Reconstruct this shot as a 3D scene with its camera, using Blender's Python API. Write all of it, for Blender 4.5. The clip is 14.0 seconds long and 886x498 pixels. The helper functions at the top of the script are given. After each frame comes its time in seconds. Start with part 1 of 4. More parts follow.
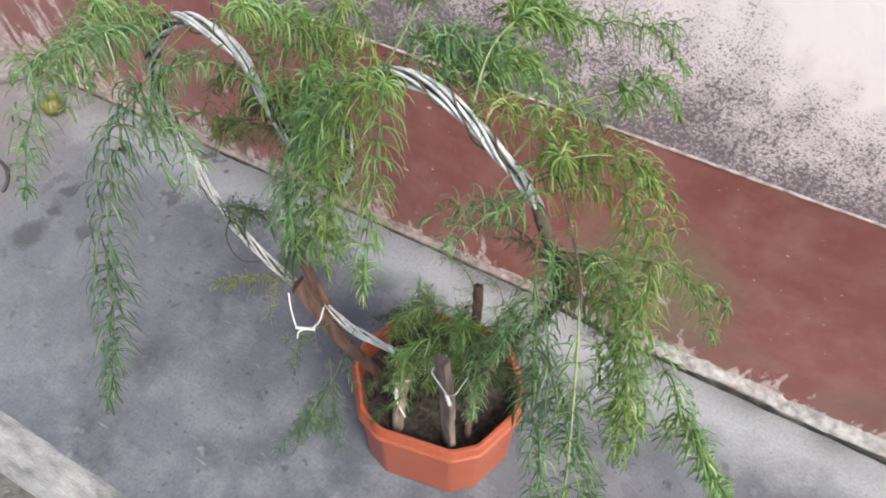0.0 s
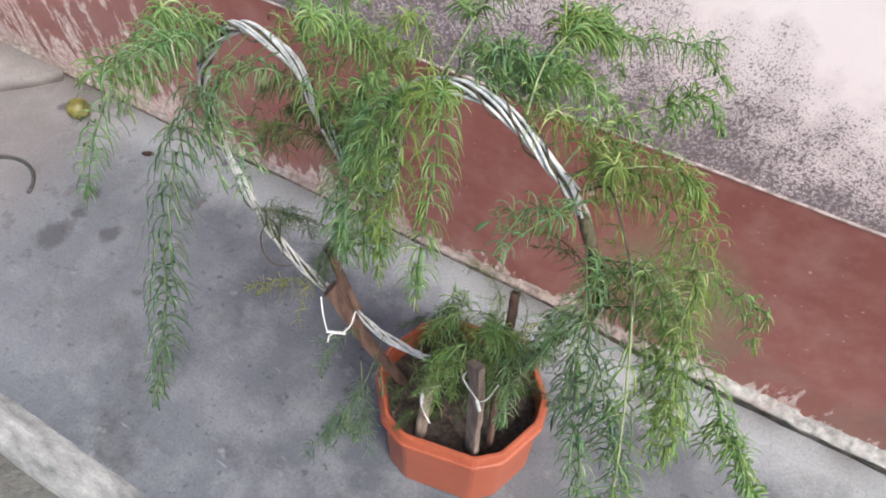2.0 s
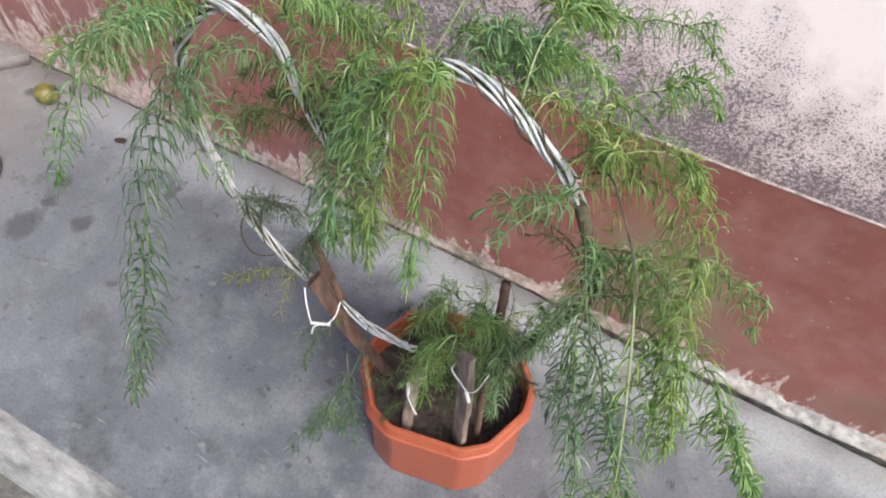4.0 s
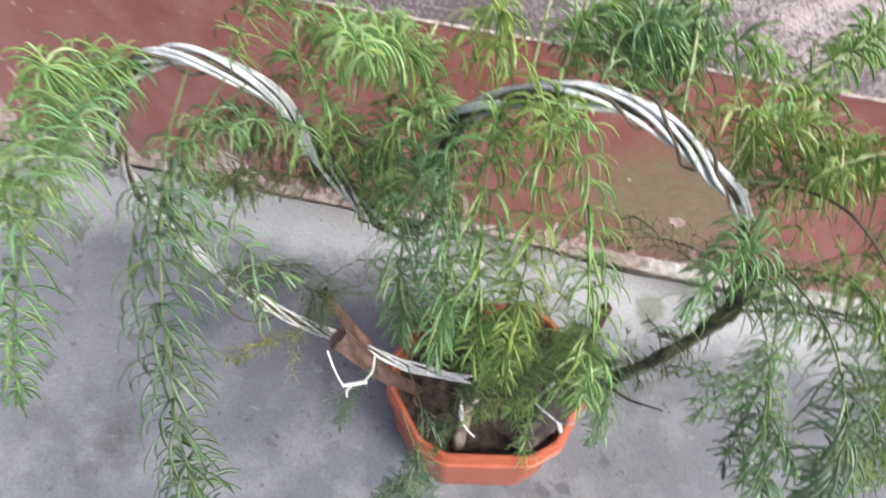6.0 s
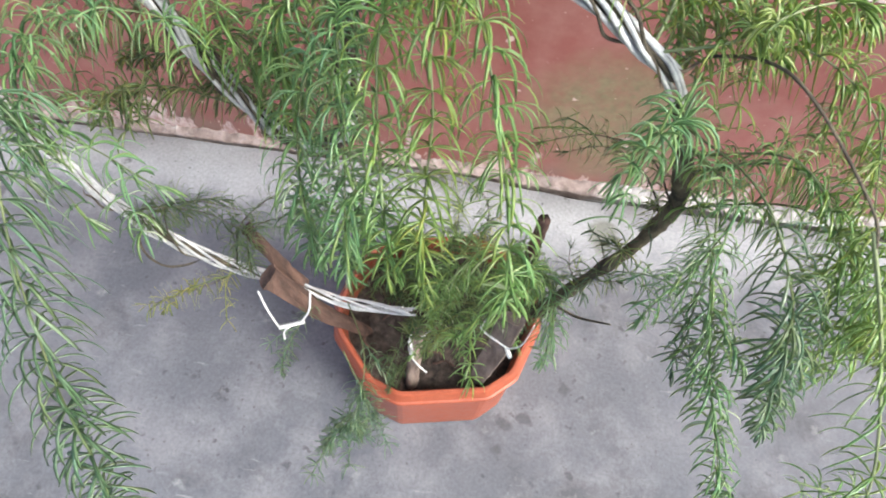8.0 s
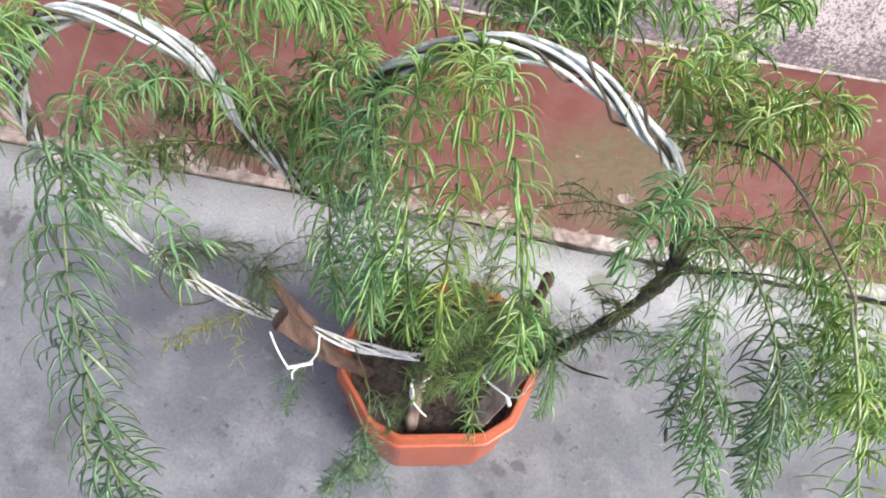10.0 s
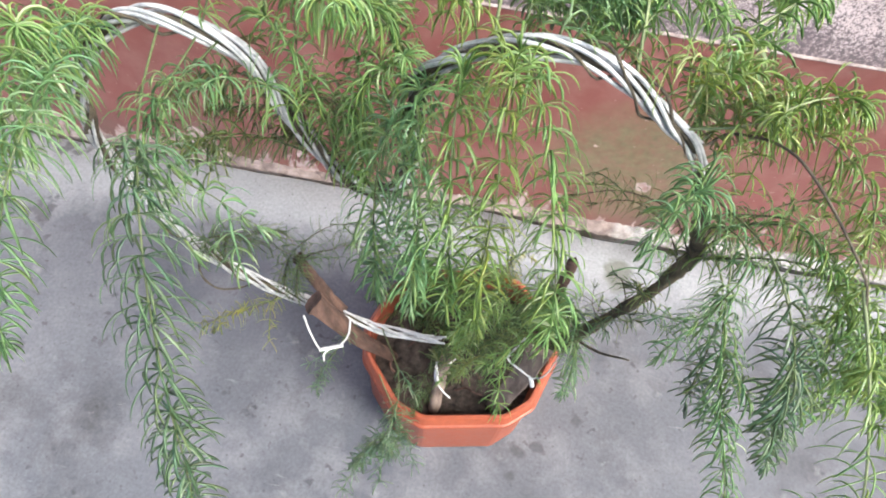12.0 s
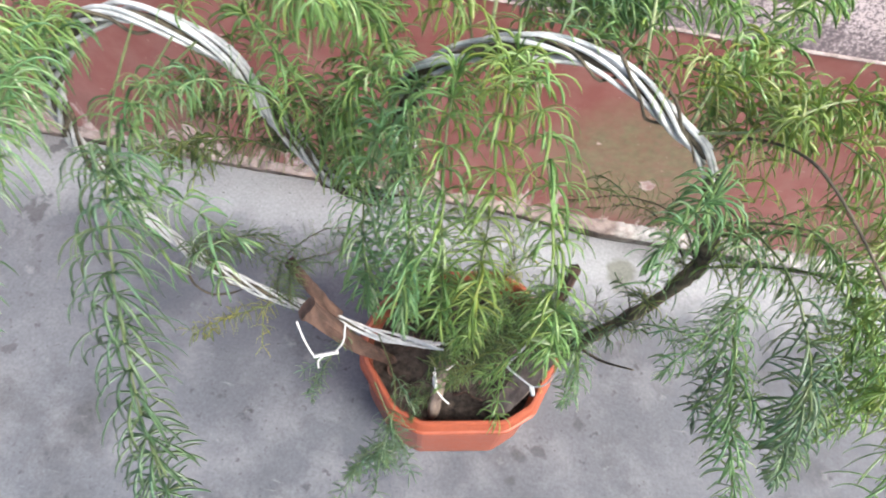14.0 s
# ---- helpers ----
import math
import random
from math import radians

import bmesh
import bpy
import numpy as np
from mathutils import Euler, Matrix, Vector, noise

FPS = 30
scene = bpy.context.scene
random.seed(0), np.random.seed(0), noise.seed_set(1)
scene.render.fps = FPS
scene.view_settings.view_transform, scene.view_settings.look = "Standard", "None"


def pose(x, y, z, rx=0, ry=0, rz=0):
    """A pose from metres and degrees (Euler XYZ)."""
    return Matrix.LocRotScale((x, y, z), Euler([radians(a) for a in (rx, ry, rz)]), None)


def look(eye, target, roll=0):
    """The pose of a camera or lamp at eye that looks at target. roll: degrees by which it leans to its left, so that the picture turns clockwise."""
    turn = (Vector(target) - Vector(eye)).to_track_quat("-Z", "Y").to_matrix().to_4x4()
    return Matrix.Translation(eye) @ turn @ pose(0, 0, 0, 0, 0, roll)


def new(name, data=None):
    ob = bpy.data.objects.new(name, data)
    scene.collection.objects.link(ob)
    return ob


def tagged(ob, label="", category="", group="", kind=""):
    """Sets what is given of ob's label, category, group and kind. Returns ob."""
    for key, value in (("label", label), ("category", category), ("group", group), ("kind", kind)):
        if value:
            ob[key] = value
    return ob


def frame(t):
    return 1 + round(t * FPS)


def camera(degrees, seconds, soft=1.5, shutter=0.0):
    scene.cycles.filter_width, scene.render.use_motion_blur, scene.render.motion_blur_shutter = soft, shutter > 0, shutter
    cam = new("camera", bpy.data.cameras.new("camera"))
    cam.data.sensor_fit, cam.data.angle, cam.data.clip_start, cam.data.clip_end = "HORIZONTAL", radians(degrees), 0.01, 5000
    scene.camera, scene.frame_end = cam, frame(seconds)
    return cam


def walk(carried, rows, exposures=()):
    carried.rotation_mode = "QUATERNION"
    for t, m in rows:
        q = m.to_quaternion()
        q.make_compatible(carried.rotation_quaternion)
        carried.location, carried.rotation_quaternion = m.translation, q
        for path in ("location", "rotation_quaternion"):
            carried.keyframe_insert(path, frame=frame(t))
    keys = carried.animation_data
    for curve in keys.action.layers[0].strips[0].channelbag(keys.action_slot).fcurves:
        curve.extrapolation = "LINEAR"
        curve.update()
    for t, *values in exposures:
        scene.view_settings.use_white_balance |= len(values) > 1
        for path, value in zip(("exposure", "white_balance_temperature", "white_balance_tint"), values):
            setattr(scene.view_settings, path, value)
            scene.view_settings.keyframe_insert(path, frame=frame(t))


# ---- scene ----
cam = camera(67.7, 14.0, soft=1.9, shutter=0.5)
PATH = [
    (0, (0.236, -0.834, 1.269), (-0.332, 0.211, -0.34), 0.7),
    (0.5, (0.223, -0.833, 1.266), (-0.382, 0.216, -0.326), 0.4),
    (1, (0.212, -0.838, 1.27), (-0.389, 0.22, -0.317), 1.1),
    (1.5, (0.214, -0.852, 1.276), (-0.367, 0.222, -0.308), 2.0),
    (2, (0.206, -0.869, 1.278), (-0.381, 0.2, -0.308), 1.8),
    (2.5, (0.205, -0.869, 1.271), (-0.383, 0.193, -0.318), 1.8),
    (4.8, (0.144, -0.847, 1.246), (-0.287, 0.253, -0.369), 5.1),
    (5, (0.116, -0.832, 1.239), (-0.28, 0.277, -0.378), 4.4),
    (5.5, (0.022, -0.793, 1.219), (-0.281, 0.213, -0.483), 2.6),
    (6, (-0.038, -0.729, 1.19), (-0.191, 0.235, -0.555), 3.5),
    (6.5, (-0.03, -0.74, 1.158), (-0.076, 0.09, -0.661), 6.3),
    (7, (-0.016, -0.744, 1.135), (-0.064, 0.064, -0.694), 6.1),
    (7.5, (-0.019, -0.727, 1.138), (-0.046, 0.135, -0.667), 7.0),
    (8, (-0.003, -0.728, 1.137), (-0.028, 0.127, -0.671), 6.2),
    (8.5, (0.005, -0.71, 1.16), (-0.006, 0.241, -0.6), 8.2),
    (9, (-0.007, -0.712, 1.164), (-0.021, 0.245, -0.592), 9.3),
    (9.2, (-0.016, -0.719, 1.164), (-0.034, 0.257, -0.582), 9.4),
    (11.3, (-0.018, -0.739, 1.193), (-0.078, 0.193, -0.576), 6.1),
    (11.5, (-0.023, -0.74, 1.195), (-0.07, 0.198, -0.571), 7.0),
    (12, (-0.033, -0.753, 1.196), (-0.092, 0.173, -0.576), 6.8),
    (12.5, (-0.048, -0.754, 1.199), (-0.119, 0.176, -0.57), 6.6),
    (13, (-0.061, -0.751, 1.195), (-0.175, 0.181, -0.571), 5.4),
    (13.5, (-0.051, -0.741, 1.188), (-0.149, 0.187, -0.581), 5.9),
    (14, (-0.03, -0.73, 1.179), (-0.094, 0.178, -0.602), 6.4),
]
walk(cam, [(t, look(eye, target, roll)) for t, eye, target, roll in PATH], [(0, 0.92, 6350, 5), (2.5, 0.92, 6350, 5), (5, 1.03, 6350, 5), (6.5, 1.37, 6350, 5), (9, 1.41, 6350, 5), (11.5, 1.45, 6350, 5), (14, 1.40, 6350, 5)])

# ---------------------------------------------------------------- light
world = bpy.data.worlds.new("overcast_sky")
scene.world = world
world.use_nodes = True
wn = world.node_tree.nodes
sky = wn.new("ShaderNodeTexSky")
sky.sky_type = "NISHITA"
sky.sun_disc = False
sky.sun_elevation = radians(45.4)
sky.sun_rotation = radians(115.6)
sky.air_density, sky.dust_density, sky.ozone_density = 1.0, 4.0, 1.0
wn["Background"].inputs["Strength"].default_value = 0.15
world.node_tree.links.new(sky.outputs["Color"], wn["Background"].inputs["Color"])

sun = new("sun", bpy.data.lights.new("sun", "SUN"))
sun.data.energy = 1.9
sun.data.angle = radians(22)
sun.data.color = (1.0, 0.97, 0.94)
sun.matrix_world = look((2.4, -1.15, 2.7), (0, 0, 0))


# ---------------------------------------------------------------- materials
def mat(name, rough=0.6, metal=0.0):
    m = bpy.data.materials.new(name)
    m.use_nodes = True
    b = m.node_tree.nodes["Principled BSDF"]
    b.inputs["Roughness"].default_value = rough
    b.inputs["Metallic"].default_value = metal
    return m, m.node_tree.nodes, m.node_tree.links, b


def noise_tex(n, l, vec, scale, detail=6.0, rough=0.55):
    t = n.new("ShaderNodeTexNoise")
    t.inputs["Scale"].default_value = scale
    t.inputs["Detail"].default_value = detail
    t.inputs["Roughness"].default_value = rough
    l.new(vec, t.inputs["Vector"])
    return t.outputs["Fac"]


def ramp(n, l, fac, *stops):
    r = n.new("ShaderNodeValToRGB")
    e = r.color_ramp.elements
    while len(e) < len(stops):
        e.new(0.5)
    for k, (pos, col) in zip(e, stops):
        k.position = pos
        k.color = (*col, 1) if len(col) == 3 else col
    l.new(fac, r.inputs["Fac"])
    return r.outputs["Color"]


def math_node(n, l, op, a, b, clamp=False):
    m = n.new("ShaderNodeMath")
    m.operation = op
    m.use_clamp = clamp
    for i, v in enumerate((a, b)):
        if isinstance(v, (int, float)):
            m.inputs[i].default_value = v
        else:
            l.new(v, m.inputs[i])
    return m.outputs[0]


def mix_col(n, l, fac, a, b, mode="MIX"):
    m = n.new("ShaderNodeMix")
    m.data_type = "RGBA"
    m.blend_type = mode
    for i, v in ((0, fac), (6, a), (7, b)):
        if isinstance(v, (int, float)):
            m.inputs[i].default_value = v
        elif isinstance(v, tuple):
            m.inputs[i].default_value = (*v, 1)
        else:
            l.new(v, m.inputs[i])
    return m.outputs[2]


def bump(n, l, b, height, strength, dist):
    k = n.new("ShaderNodeBump")
    k.inputs["Strength"].default_value = strength
    k.inputs["Distance"].default_value = dist
    l.new(height, k.inputs["Height"])
    l.new(k.outputs["Normal"], b.inputs["Normal"])


def position(n):
    g = n.new("ShaderNodeNewGeometry")
    return g.outputs["Position"], g.outputs["Random Per Island"]


BLACK, WHITE = (0, 0, 0), (1, 1, 1)


DAMP, MOSS = (0.055, 0.055, 0.06), (0.13, 0.135, 0.10)
# single stains on the walkway: x, y, radius, colour
STAINS = ((0.158, -0.486, 0.011, DAMP), (0.125, -0.501, 0.014, DAMP), (0.111, -0.549, 0.01, DAMP), (0.238, -0.569, 0.008, DAMP), (0.286, -0.119, 0.028, MOSS), (0.226, -0.430, 0.012, DAMP), (-1.129, -0.314, 0.022, DAMP), (-0.991, -0.385, 0.024, DAMP), (-1.107, -0.466, 0.04, DAMP), (-1.464, -0.124, 0.022, DAMP), (-1.105, -0.381, 0.018, DAMP))


def make_concrete():
    m, n, l, b = mat("worn_concrete", 0.8)
    p, _ = position(n)
    big = noise_tex(n, l, p, 2.6, 5)
    mid = noise_tex(n, l, p, 11, 8, 0.65)
    fine = noise_tex(n, l, p, 160, 4, 0.7)
    col = ramp(n, l, big, (0.3, (0.077, 0.083, 0.099)), (0.7, (0.139, 0.145, 0.163)))
    col = mix_col(n, l, ramp(n, l, mid, (0.45, BLACK), (0.62, WHITE)), col, (0.160, 0.163, 0.180))
    # dark damp blotches and small dark specks
    blot = noise_tex(n, l, p, 4.3, 9, 0.68)
    col = mix_col(n, l, ramp(n, l, blot, (0.54, BLACK), (0.66, (0.8, 0.8, 0.8))), col, (0.06, 0.06, 0.066))
    speck = noise_tex(n, l, p, 38, 5, 0.5)
    col = mix_col(n, l, ramp(n, l, speck, (0.64, BLACK), (0.70, (0.75, 0.75, 0.75))), col, (0.05, 0.05, 0.055))
    pale = noise_tex(n, l, p, 17, 7, 0.6)
    col = mix_col(n, l, ramp(n, l, pale, (0.63, BLACK), (0.72, (0.7, 0.7, 0.7))), col, (0.255, 0.255, 0.265))
    # lime-washed strip of floor along the wall
    s = n.new("ShaderNodeSeparateXYZ")
    l.new(p, s.inputs[0])
    strip = math_node(n, l, "ADD", s.outputs["Y"], math_node(n, l, "MULTIPLY", math_node(n, l, "SUBTRACT", mid, 0.5), 0.16))
    strip = ramp(n, l, math_node(n, l, "ADD", strip, 0.5), (0.29, BLACK), (0.39, (0.62, 0.62, 0.62)))
    west = math_node(n, l, "ADD", s.outputs["X"], math_node(n, l, "MULTIPLY", mid, 0.3))
    strip = math_node(n, l, "MULTIPLY", strip, ramp(n, l, math_node(n, l, "ADD", math_node(n, l, "MULTIPLY", west, 0.5), 1.0), (0.22, BLACK), (0.36, WHITE)))
    col = mix_col(n, l, strip, col, (0.43, 0.44, 0.45))
    stain = noise_tex(n, l, p, 13, 6, 0.6)
    side = ramp(n, l, math_node(n, l, "ADD", math_node(n, l, "MULTIPLY", s.outputs["X"], 0.5), 1.0), (0.42, (0.09, 0.09, 0.09)), (0.70, BLACK))
    stain = ramp(n, l, math_node(n, l, "ADD", stain, side), (0.66, BLACK), (0.70, (0.75, 0.75, 0.75)))
    col = mix_col(n, l, stain, col, (0.045, 0.043, 0.045))
    # concrete gets paler towards -x, with an uneven border
    paler = ramp(n, l, math_node(n, l, "ADD", math_node(n, l, "MULTIPLY", west, 0.5), 1.0), (0.58, (0.34, 0.34, 0.34)), (0.76, BLACK))
    col = mix_col(n, l, paler, col, mix_col(n, l, pale, (0.155, 0.160, 0.178), (0.255, 0.260, 0.278)))
    pits = noise_tex(n, l, p, 120, 3, 0.55)
    col = mix_col(n, l, ramp(n, l, pits, (0.66, BLACK), (0.71, (0.7, 0.7, 0.7))), col, (0.055, 0.055, 0.06))
    drawn = n.new("ShaderNodeMapping")
    drawn.inputs["Rotation"].default_value = (0, 0, 0.5)
    drawn.inputs["Scale"].default_value = (0.16, 1.0, 1.0)
    l.new(p, drawn.inputs["Vector"])
    scratch = noise_tex(n, l, drawn.outputs[0], 85, 4, 0.6)
    col = mix_col(n, l, ramp(n, l, scratch, (0.66, BLACK), (0.74, (0.45, 0.45, 0.45))), col, (0.30, 0.30, 0.31))
    brown = ramp(n, l, math_node(n, l, "ADD", math_node(n, l, "MULTIPLY", west, 0.5), 1.0), (0.36, (0.75, 0.75, 0.75)), (0.50, BLACK))
    col = mix_col(n, l, brown, col, mix_col(n, l, mid, (0.135, 0.115, 0.11), (0.29, 0.255, 0.245)))
    warp = n.new("ShaderNodeVectorMath")
    warp.operation = "MULTIPLY_ADD"
    nz = n.new("ShaderNodeTexNoise")
    nz.inputs["Scale"].default_value = 28
    nz.inputs["Detail"].default_value = 5
    l.new(p, nz.inputs["Vector"])
    l.new(nz.outputs["Color"], warp.inputs[0])
    warp.inputs[1].default_value = (0.05, 0.05, 0)
    l.new(p, warp.inputs[2])
    for sx, sy, sr, shade in STAINS:
        d = n.new("ShaderNodeVectorMath")
        d.operation = "DISTANCE"
        d.inputs[1].default_value = (sx + 0.025, sy + 0.025, 0)
        l.new(warp.outputs[0], d.inputs[0])
        f = ramp(n, l, math_node(n, l, "DIVIDE", d.outputs["Value"], sr * 2), (0.36, (0.72, 0.72, 0.72)), (0.62, BLACK))
        col = mix_col(n, l, f, col, shade)
    col = mix_col(n, l, 0.36, col, ramp(n, l, fine, (0.3, (0.1, 0.1, 0.11)), (0.7, (0.6, 0.6, 0.6))), "OVERLAY")
    l.new(col, b.inputs["Base Color"])
    l.new(ramp(n, l, mid, (0.3, (0.6, 0.6, 0.6)), (0.7, (0.85, 0.85, 0.85))), b.inputs["Roughness"])
    bump(n, l, b, math_node(n, l, "ADD", mid, math_node(n, l, "MULTIPLY", fine, 0.3)), 0.5, 0.006)
    return m


def make_plaster():
    m, n, l, b = mat("pink_lime_plaster", 0.9)
    p, _ = position(n)
    big = noise_tex(n, l, p, 3.0, 5)
    mid = noise_tex(n, l, p, 28, 7, 0.6)
    fine = noise_tex(n, l, p, 130, 5, 0.65)
    col = ramp(n, l, big, (0.3, (0.79, 0.67, 0.67)), (0.7, (0.86, 0.77, 0.77)))
    s = n.new("ShaderNodeSeparateXYZ")
    l.new(p, s.inputs[0])
    # mildew: thick just above the red band and thinning out upwards in plumes
    rise = math_node(n, l, "SUBTRACT", s.outputs["Z"], 0.525)
    plume = noise_tex(n, l, p, 5.5, 6, 0.6)
    reach = math_node(n, l, "ADD", math_node(n, l, "MULTIPLY", plume, 0.5), -0.09)
    old = math_node(n, l, "MULTIPLY", math_node(n, l, "SUBTRACT", 0.50, s.outputs["X"]), 0.42, True)
    reach = math_node(n, l, "ADD", reach, math_node(n, l, "MINIMUM", old, 0.26))
    dens = math_node(n, l, "SUBTRACT", 1.0, math_node(n, l, "DIVIDE", rise, reach), True)
    cloud = noise_tex(n, l, p, 11, 7, 0.65)
    haze = math_node(n, l, "MULTIPLY", math_node(n, l, "POWER", dens, 0.8), ramp(n, l, cloud, (0.33, (0.35, 0.35, 0.35)), (0.60, (0.95, 0.95, 0.95))))
    grime = mix_col(n, l, haze, col, (0.37, 0.30, 0.305))
    clump = noise_tex(n, l, p, 24, 5, 0.65)
    # three sizes of black specks, thicker where the mildew is old
    thick = math_node(n, l, "MULTIPLY", math_node(n, l, "MULTIPLY", dens, math_node(n, l, "ADD", cloud, 0.5)), math_node(n, l, "ADD", 1.0, math_node(n, l, "MULTIPLY", old, 0.7)))
    for sc, lo, gain, dark in ((330, 0.60, 0.16, (0.24, 0.19, 0.195)), (150, 0.645, 0.175, (0.14, 0.115, 0.125)), (70, 0.70, 0.12, (0.17, 0.135, 0.145))):
        f = math_node(n, l, "ADD", noise_tex(n, l, p, sc, 4, 0.6), math_node(n, l, "MULTIPLY", thick, gain))
        f = math_node(n, l, "ADD", f, math_node(n, l, "MULTIPLY", math_node(n, l, "SUBTRACT", clump, 0.50), 0.24))
        f = ramp(n, l, f, (lo, BLACK), (lo + 0.04, WHITE))
        f = math_node(n, l, "MULTIPLY", f, ramp(n, l, dens, (0.02, BLACK), (0.22, (0.9, 0.9, 0.9))))
        grime = mix_col(n, l, f, grime, dark)
    col = grime
    chips = ramp(n, l, noise_tex(n, l, p, 120, 4, 0.7), (0.63, BLACK), (0.68, (0.8, 0.8, 0.8)))
    col = mix_col(n, l, math_node(n, l, "MULTIPLY", chips, dens), col, (0.70, 0.60, 0.57))
    lone = ramp(n, l, noise_tex(n, l, p, 55, 2, 0.4), (0.775, BLACK), (0.79, (0.7, 0.7, 0.7)))
    col = mix_col(n, l, lone, col, (0.3, 0.24, 0.24))
    l.new(col, b.inputs["Base Color"])
    bump(n, l, b, math_node(n, l, "ADD", mid, math_node(n, l, "MULTIPLY", fine, 0.8)), 0.45, 0.0035)
    return m


def make_red_paint():
    m, n, l, b = mat("red_oxide_paint", 0.38)
    p, _ = position(n)
    big = noise_tex(n, l, p, 3.5, 6, 0.6)
    fine = noise_tex(n, l, p, 60, 6, 0.6)
    col = ramp(n, l, big, (0.3, (0.195, 0.066, 0.055)), (0.7, (0.265, 0.096, 0.081)))
    dust = noise_tex(n, l, p, 13, 8, 0.65)
    col = mix_col(n, l, ramp(n, l, dust, (0.42, BLACK), (0.72, (0.55, 0.55, 0.55))), col, (0.36, 0.20, 0.175))
    s = n.new("ShaderNodeSeparateXYZ")
    l.new(p, s.inputs[0])
    dirt = noise_tex(n, l, p, 4.5, 6, 0.6)
    low = math_node(n, l, "SUBTRACT", 0.78, math_node(n, l, "MULTIPLY", s.outputs["Z"], 1.6))
    dirt = ramp(n, l, math_node(n, l, "MULTIPLY", dirt, low), (0.31, BLACK), (0.44, (0.8, 0.8, 0.8)))
    col = mix_col(n, l, dirt, col, (0.185, 0.118, 0.095))
    spot = n.new("ShaderNodeVectorMath")
    spot.operation = "DISTANCE"
    spot.inputs[1].default_value = (0.255, 0.0, 0.205)
    l.new(p, spot.inputs[0])
    near = math_node(n, l, "SUBTRACT", math_node(n, l, "ADD", 0.66, math_node(n, l, "MULTIPLY", big, 0.75)), math_node(n, l, "MULTIPLY", spot.outputs["Value"], 4.2))
    near = math_node(n, l, "MULTIPLY", ramp(n, l, near, (0.25, BLACK), (0.6, (1, 1, 1))), ramp(n, l, noise_tex(n, l, p, 40, 7, 0.75), (0.38, (0.45, 0.45, 0.45)), (0.58, (0.95, 0.95, 0.95))))
    col = mix_col(n, l, near, col, mix_col(n, l, fine, (0.09, 0.085, 0.045), (0.30, 0.26, 0.15)))
    specks = ramp(n, l, noise_tex(n, l, p, 34, 2, 0.4), (0.735, BLACK), (0.755, WHITE))
    col = mix_col(n, l, specks, col, (0.55, 0.42, 0.38))
    flecks = ramp(n, l, noise_tex(n, l, p, 95, 3, 0.5), (0.715, BLACK), (0.74, (0.8, 0.8, 0.8)))
    col = mix_col(n, l, flecks, col, (0.50, 0.36, 0.32))
    # flaked patches, more of them at the foot and along the old end of the wall
    foot = math_node(n, l, "SUBTRACT", 1.0, math_node(n, l, "DIVIDE", s.outputs["Z"], 0.17), True)
    old = math_node(n, l, "MULTIPLY", math_node(n, l, "SUBTRACT", -0.70, s.outputs["X"]), 1.9, True)
    stretch = n.new("ShaderNodeMapping")
    stretch.inputs["Scale"].default_value = (1.0, 1.0, 0.34)
    l.new(p, stretch.inputs["Vector"])
    flake = noise_tex(n, l, stretch.outputs[0], 24, 8, 0.66)
    sill = math_node(n, l, "SUBTRACT", 1.0, math_node(n, l, "DIVIDE", s.outputs["Z"], 0.05), True)
    foot = math_node(n, l, "ADD", foot, math_node(n, l, "MULTIPLY", sill, 0.55))
    more = math_node(n, l, "ADD", math_node(n, l, "MULTIPLY", foot, 0.16), math_node(n, l, "MULTIPLY", old, 0.165))
    for sx, sz, reach in ((-0.655, 0.035, 0.075), (-0.60, 0.075, 0.05), (0.285, 0.155, 0.03), (0.235, 0.15, 0.02)):
        peel = n.new("ShaderNodeVectorMath")
        peel.operation = "DISTANCE"
        peel.inputs[1].default_value = (sx, 0, sz)
        l.new(p, peel.inputs[0])
        more = math_node(n, l, "ADD", more, math_node(n, l, "MULTIPLY", math_node(n, l, "SUBTRACT", 1.0, math_node(n, l, "DIVIDE", peel.outputs["Value"], reach), True), 0.24))
    flake = ramp(n, l, math_node(n, l, "ADD", flake, more), (0.70, BLACK), (0.725, WHITE))
    under = ramp(n, l, fine, (0.35, (0.36, 0.23, 0.21)), (0.65, (0.56, 0.47, 0.44)))
    col = mix_col(n, l, math_node(n, l, "MULTIPLY", old, 0.55), col, (0.26, 0.13, 0.12))
    col = mix_col(n, l, flake, col, under)
    l.new(col, b.inputs["Base Color"])
    rough = mix_col(n, l, flake, ramp(n, l, big, (0.3, (0.33, 0.33, 0.33)), (0.7, (0.5, 0.5, 0.5))), (0.9, 0.9, 0.9))
    l.new(rough, b.inputs["Roughness"])
    h = math_node(n, l, "SUBTRACT", math_node(n, l, "MULTIPLY", fine, 0.25), flake)
    bump(n, l, b, math_node(n, l, "ADD", h, math_node(n, l, "MULTIPLY", big, 1.2)), 0.35, 0.004)
    return m


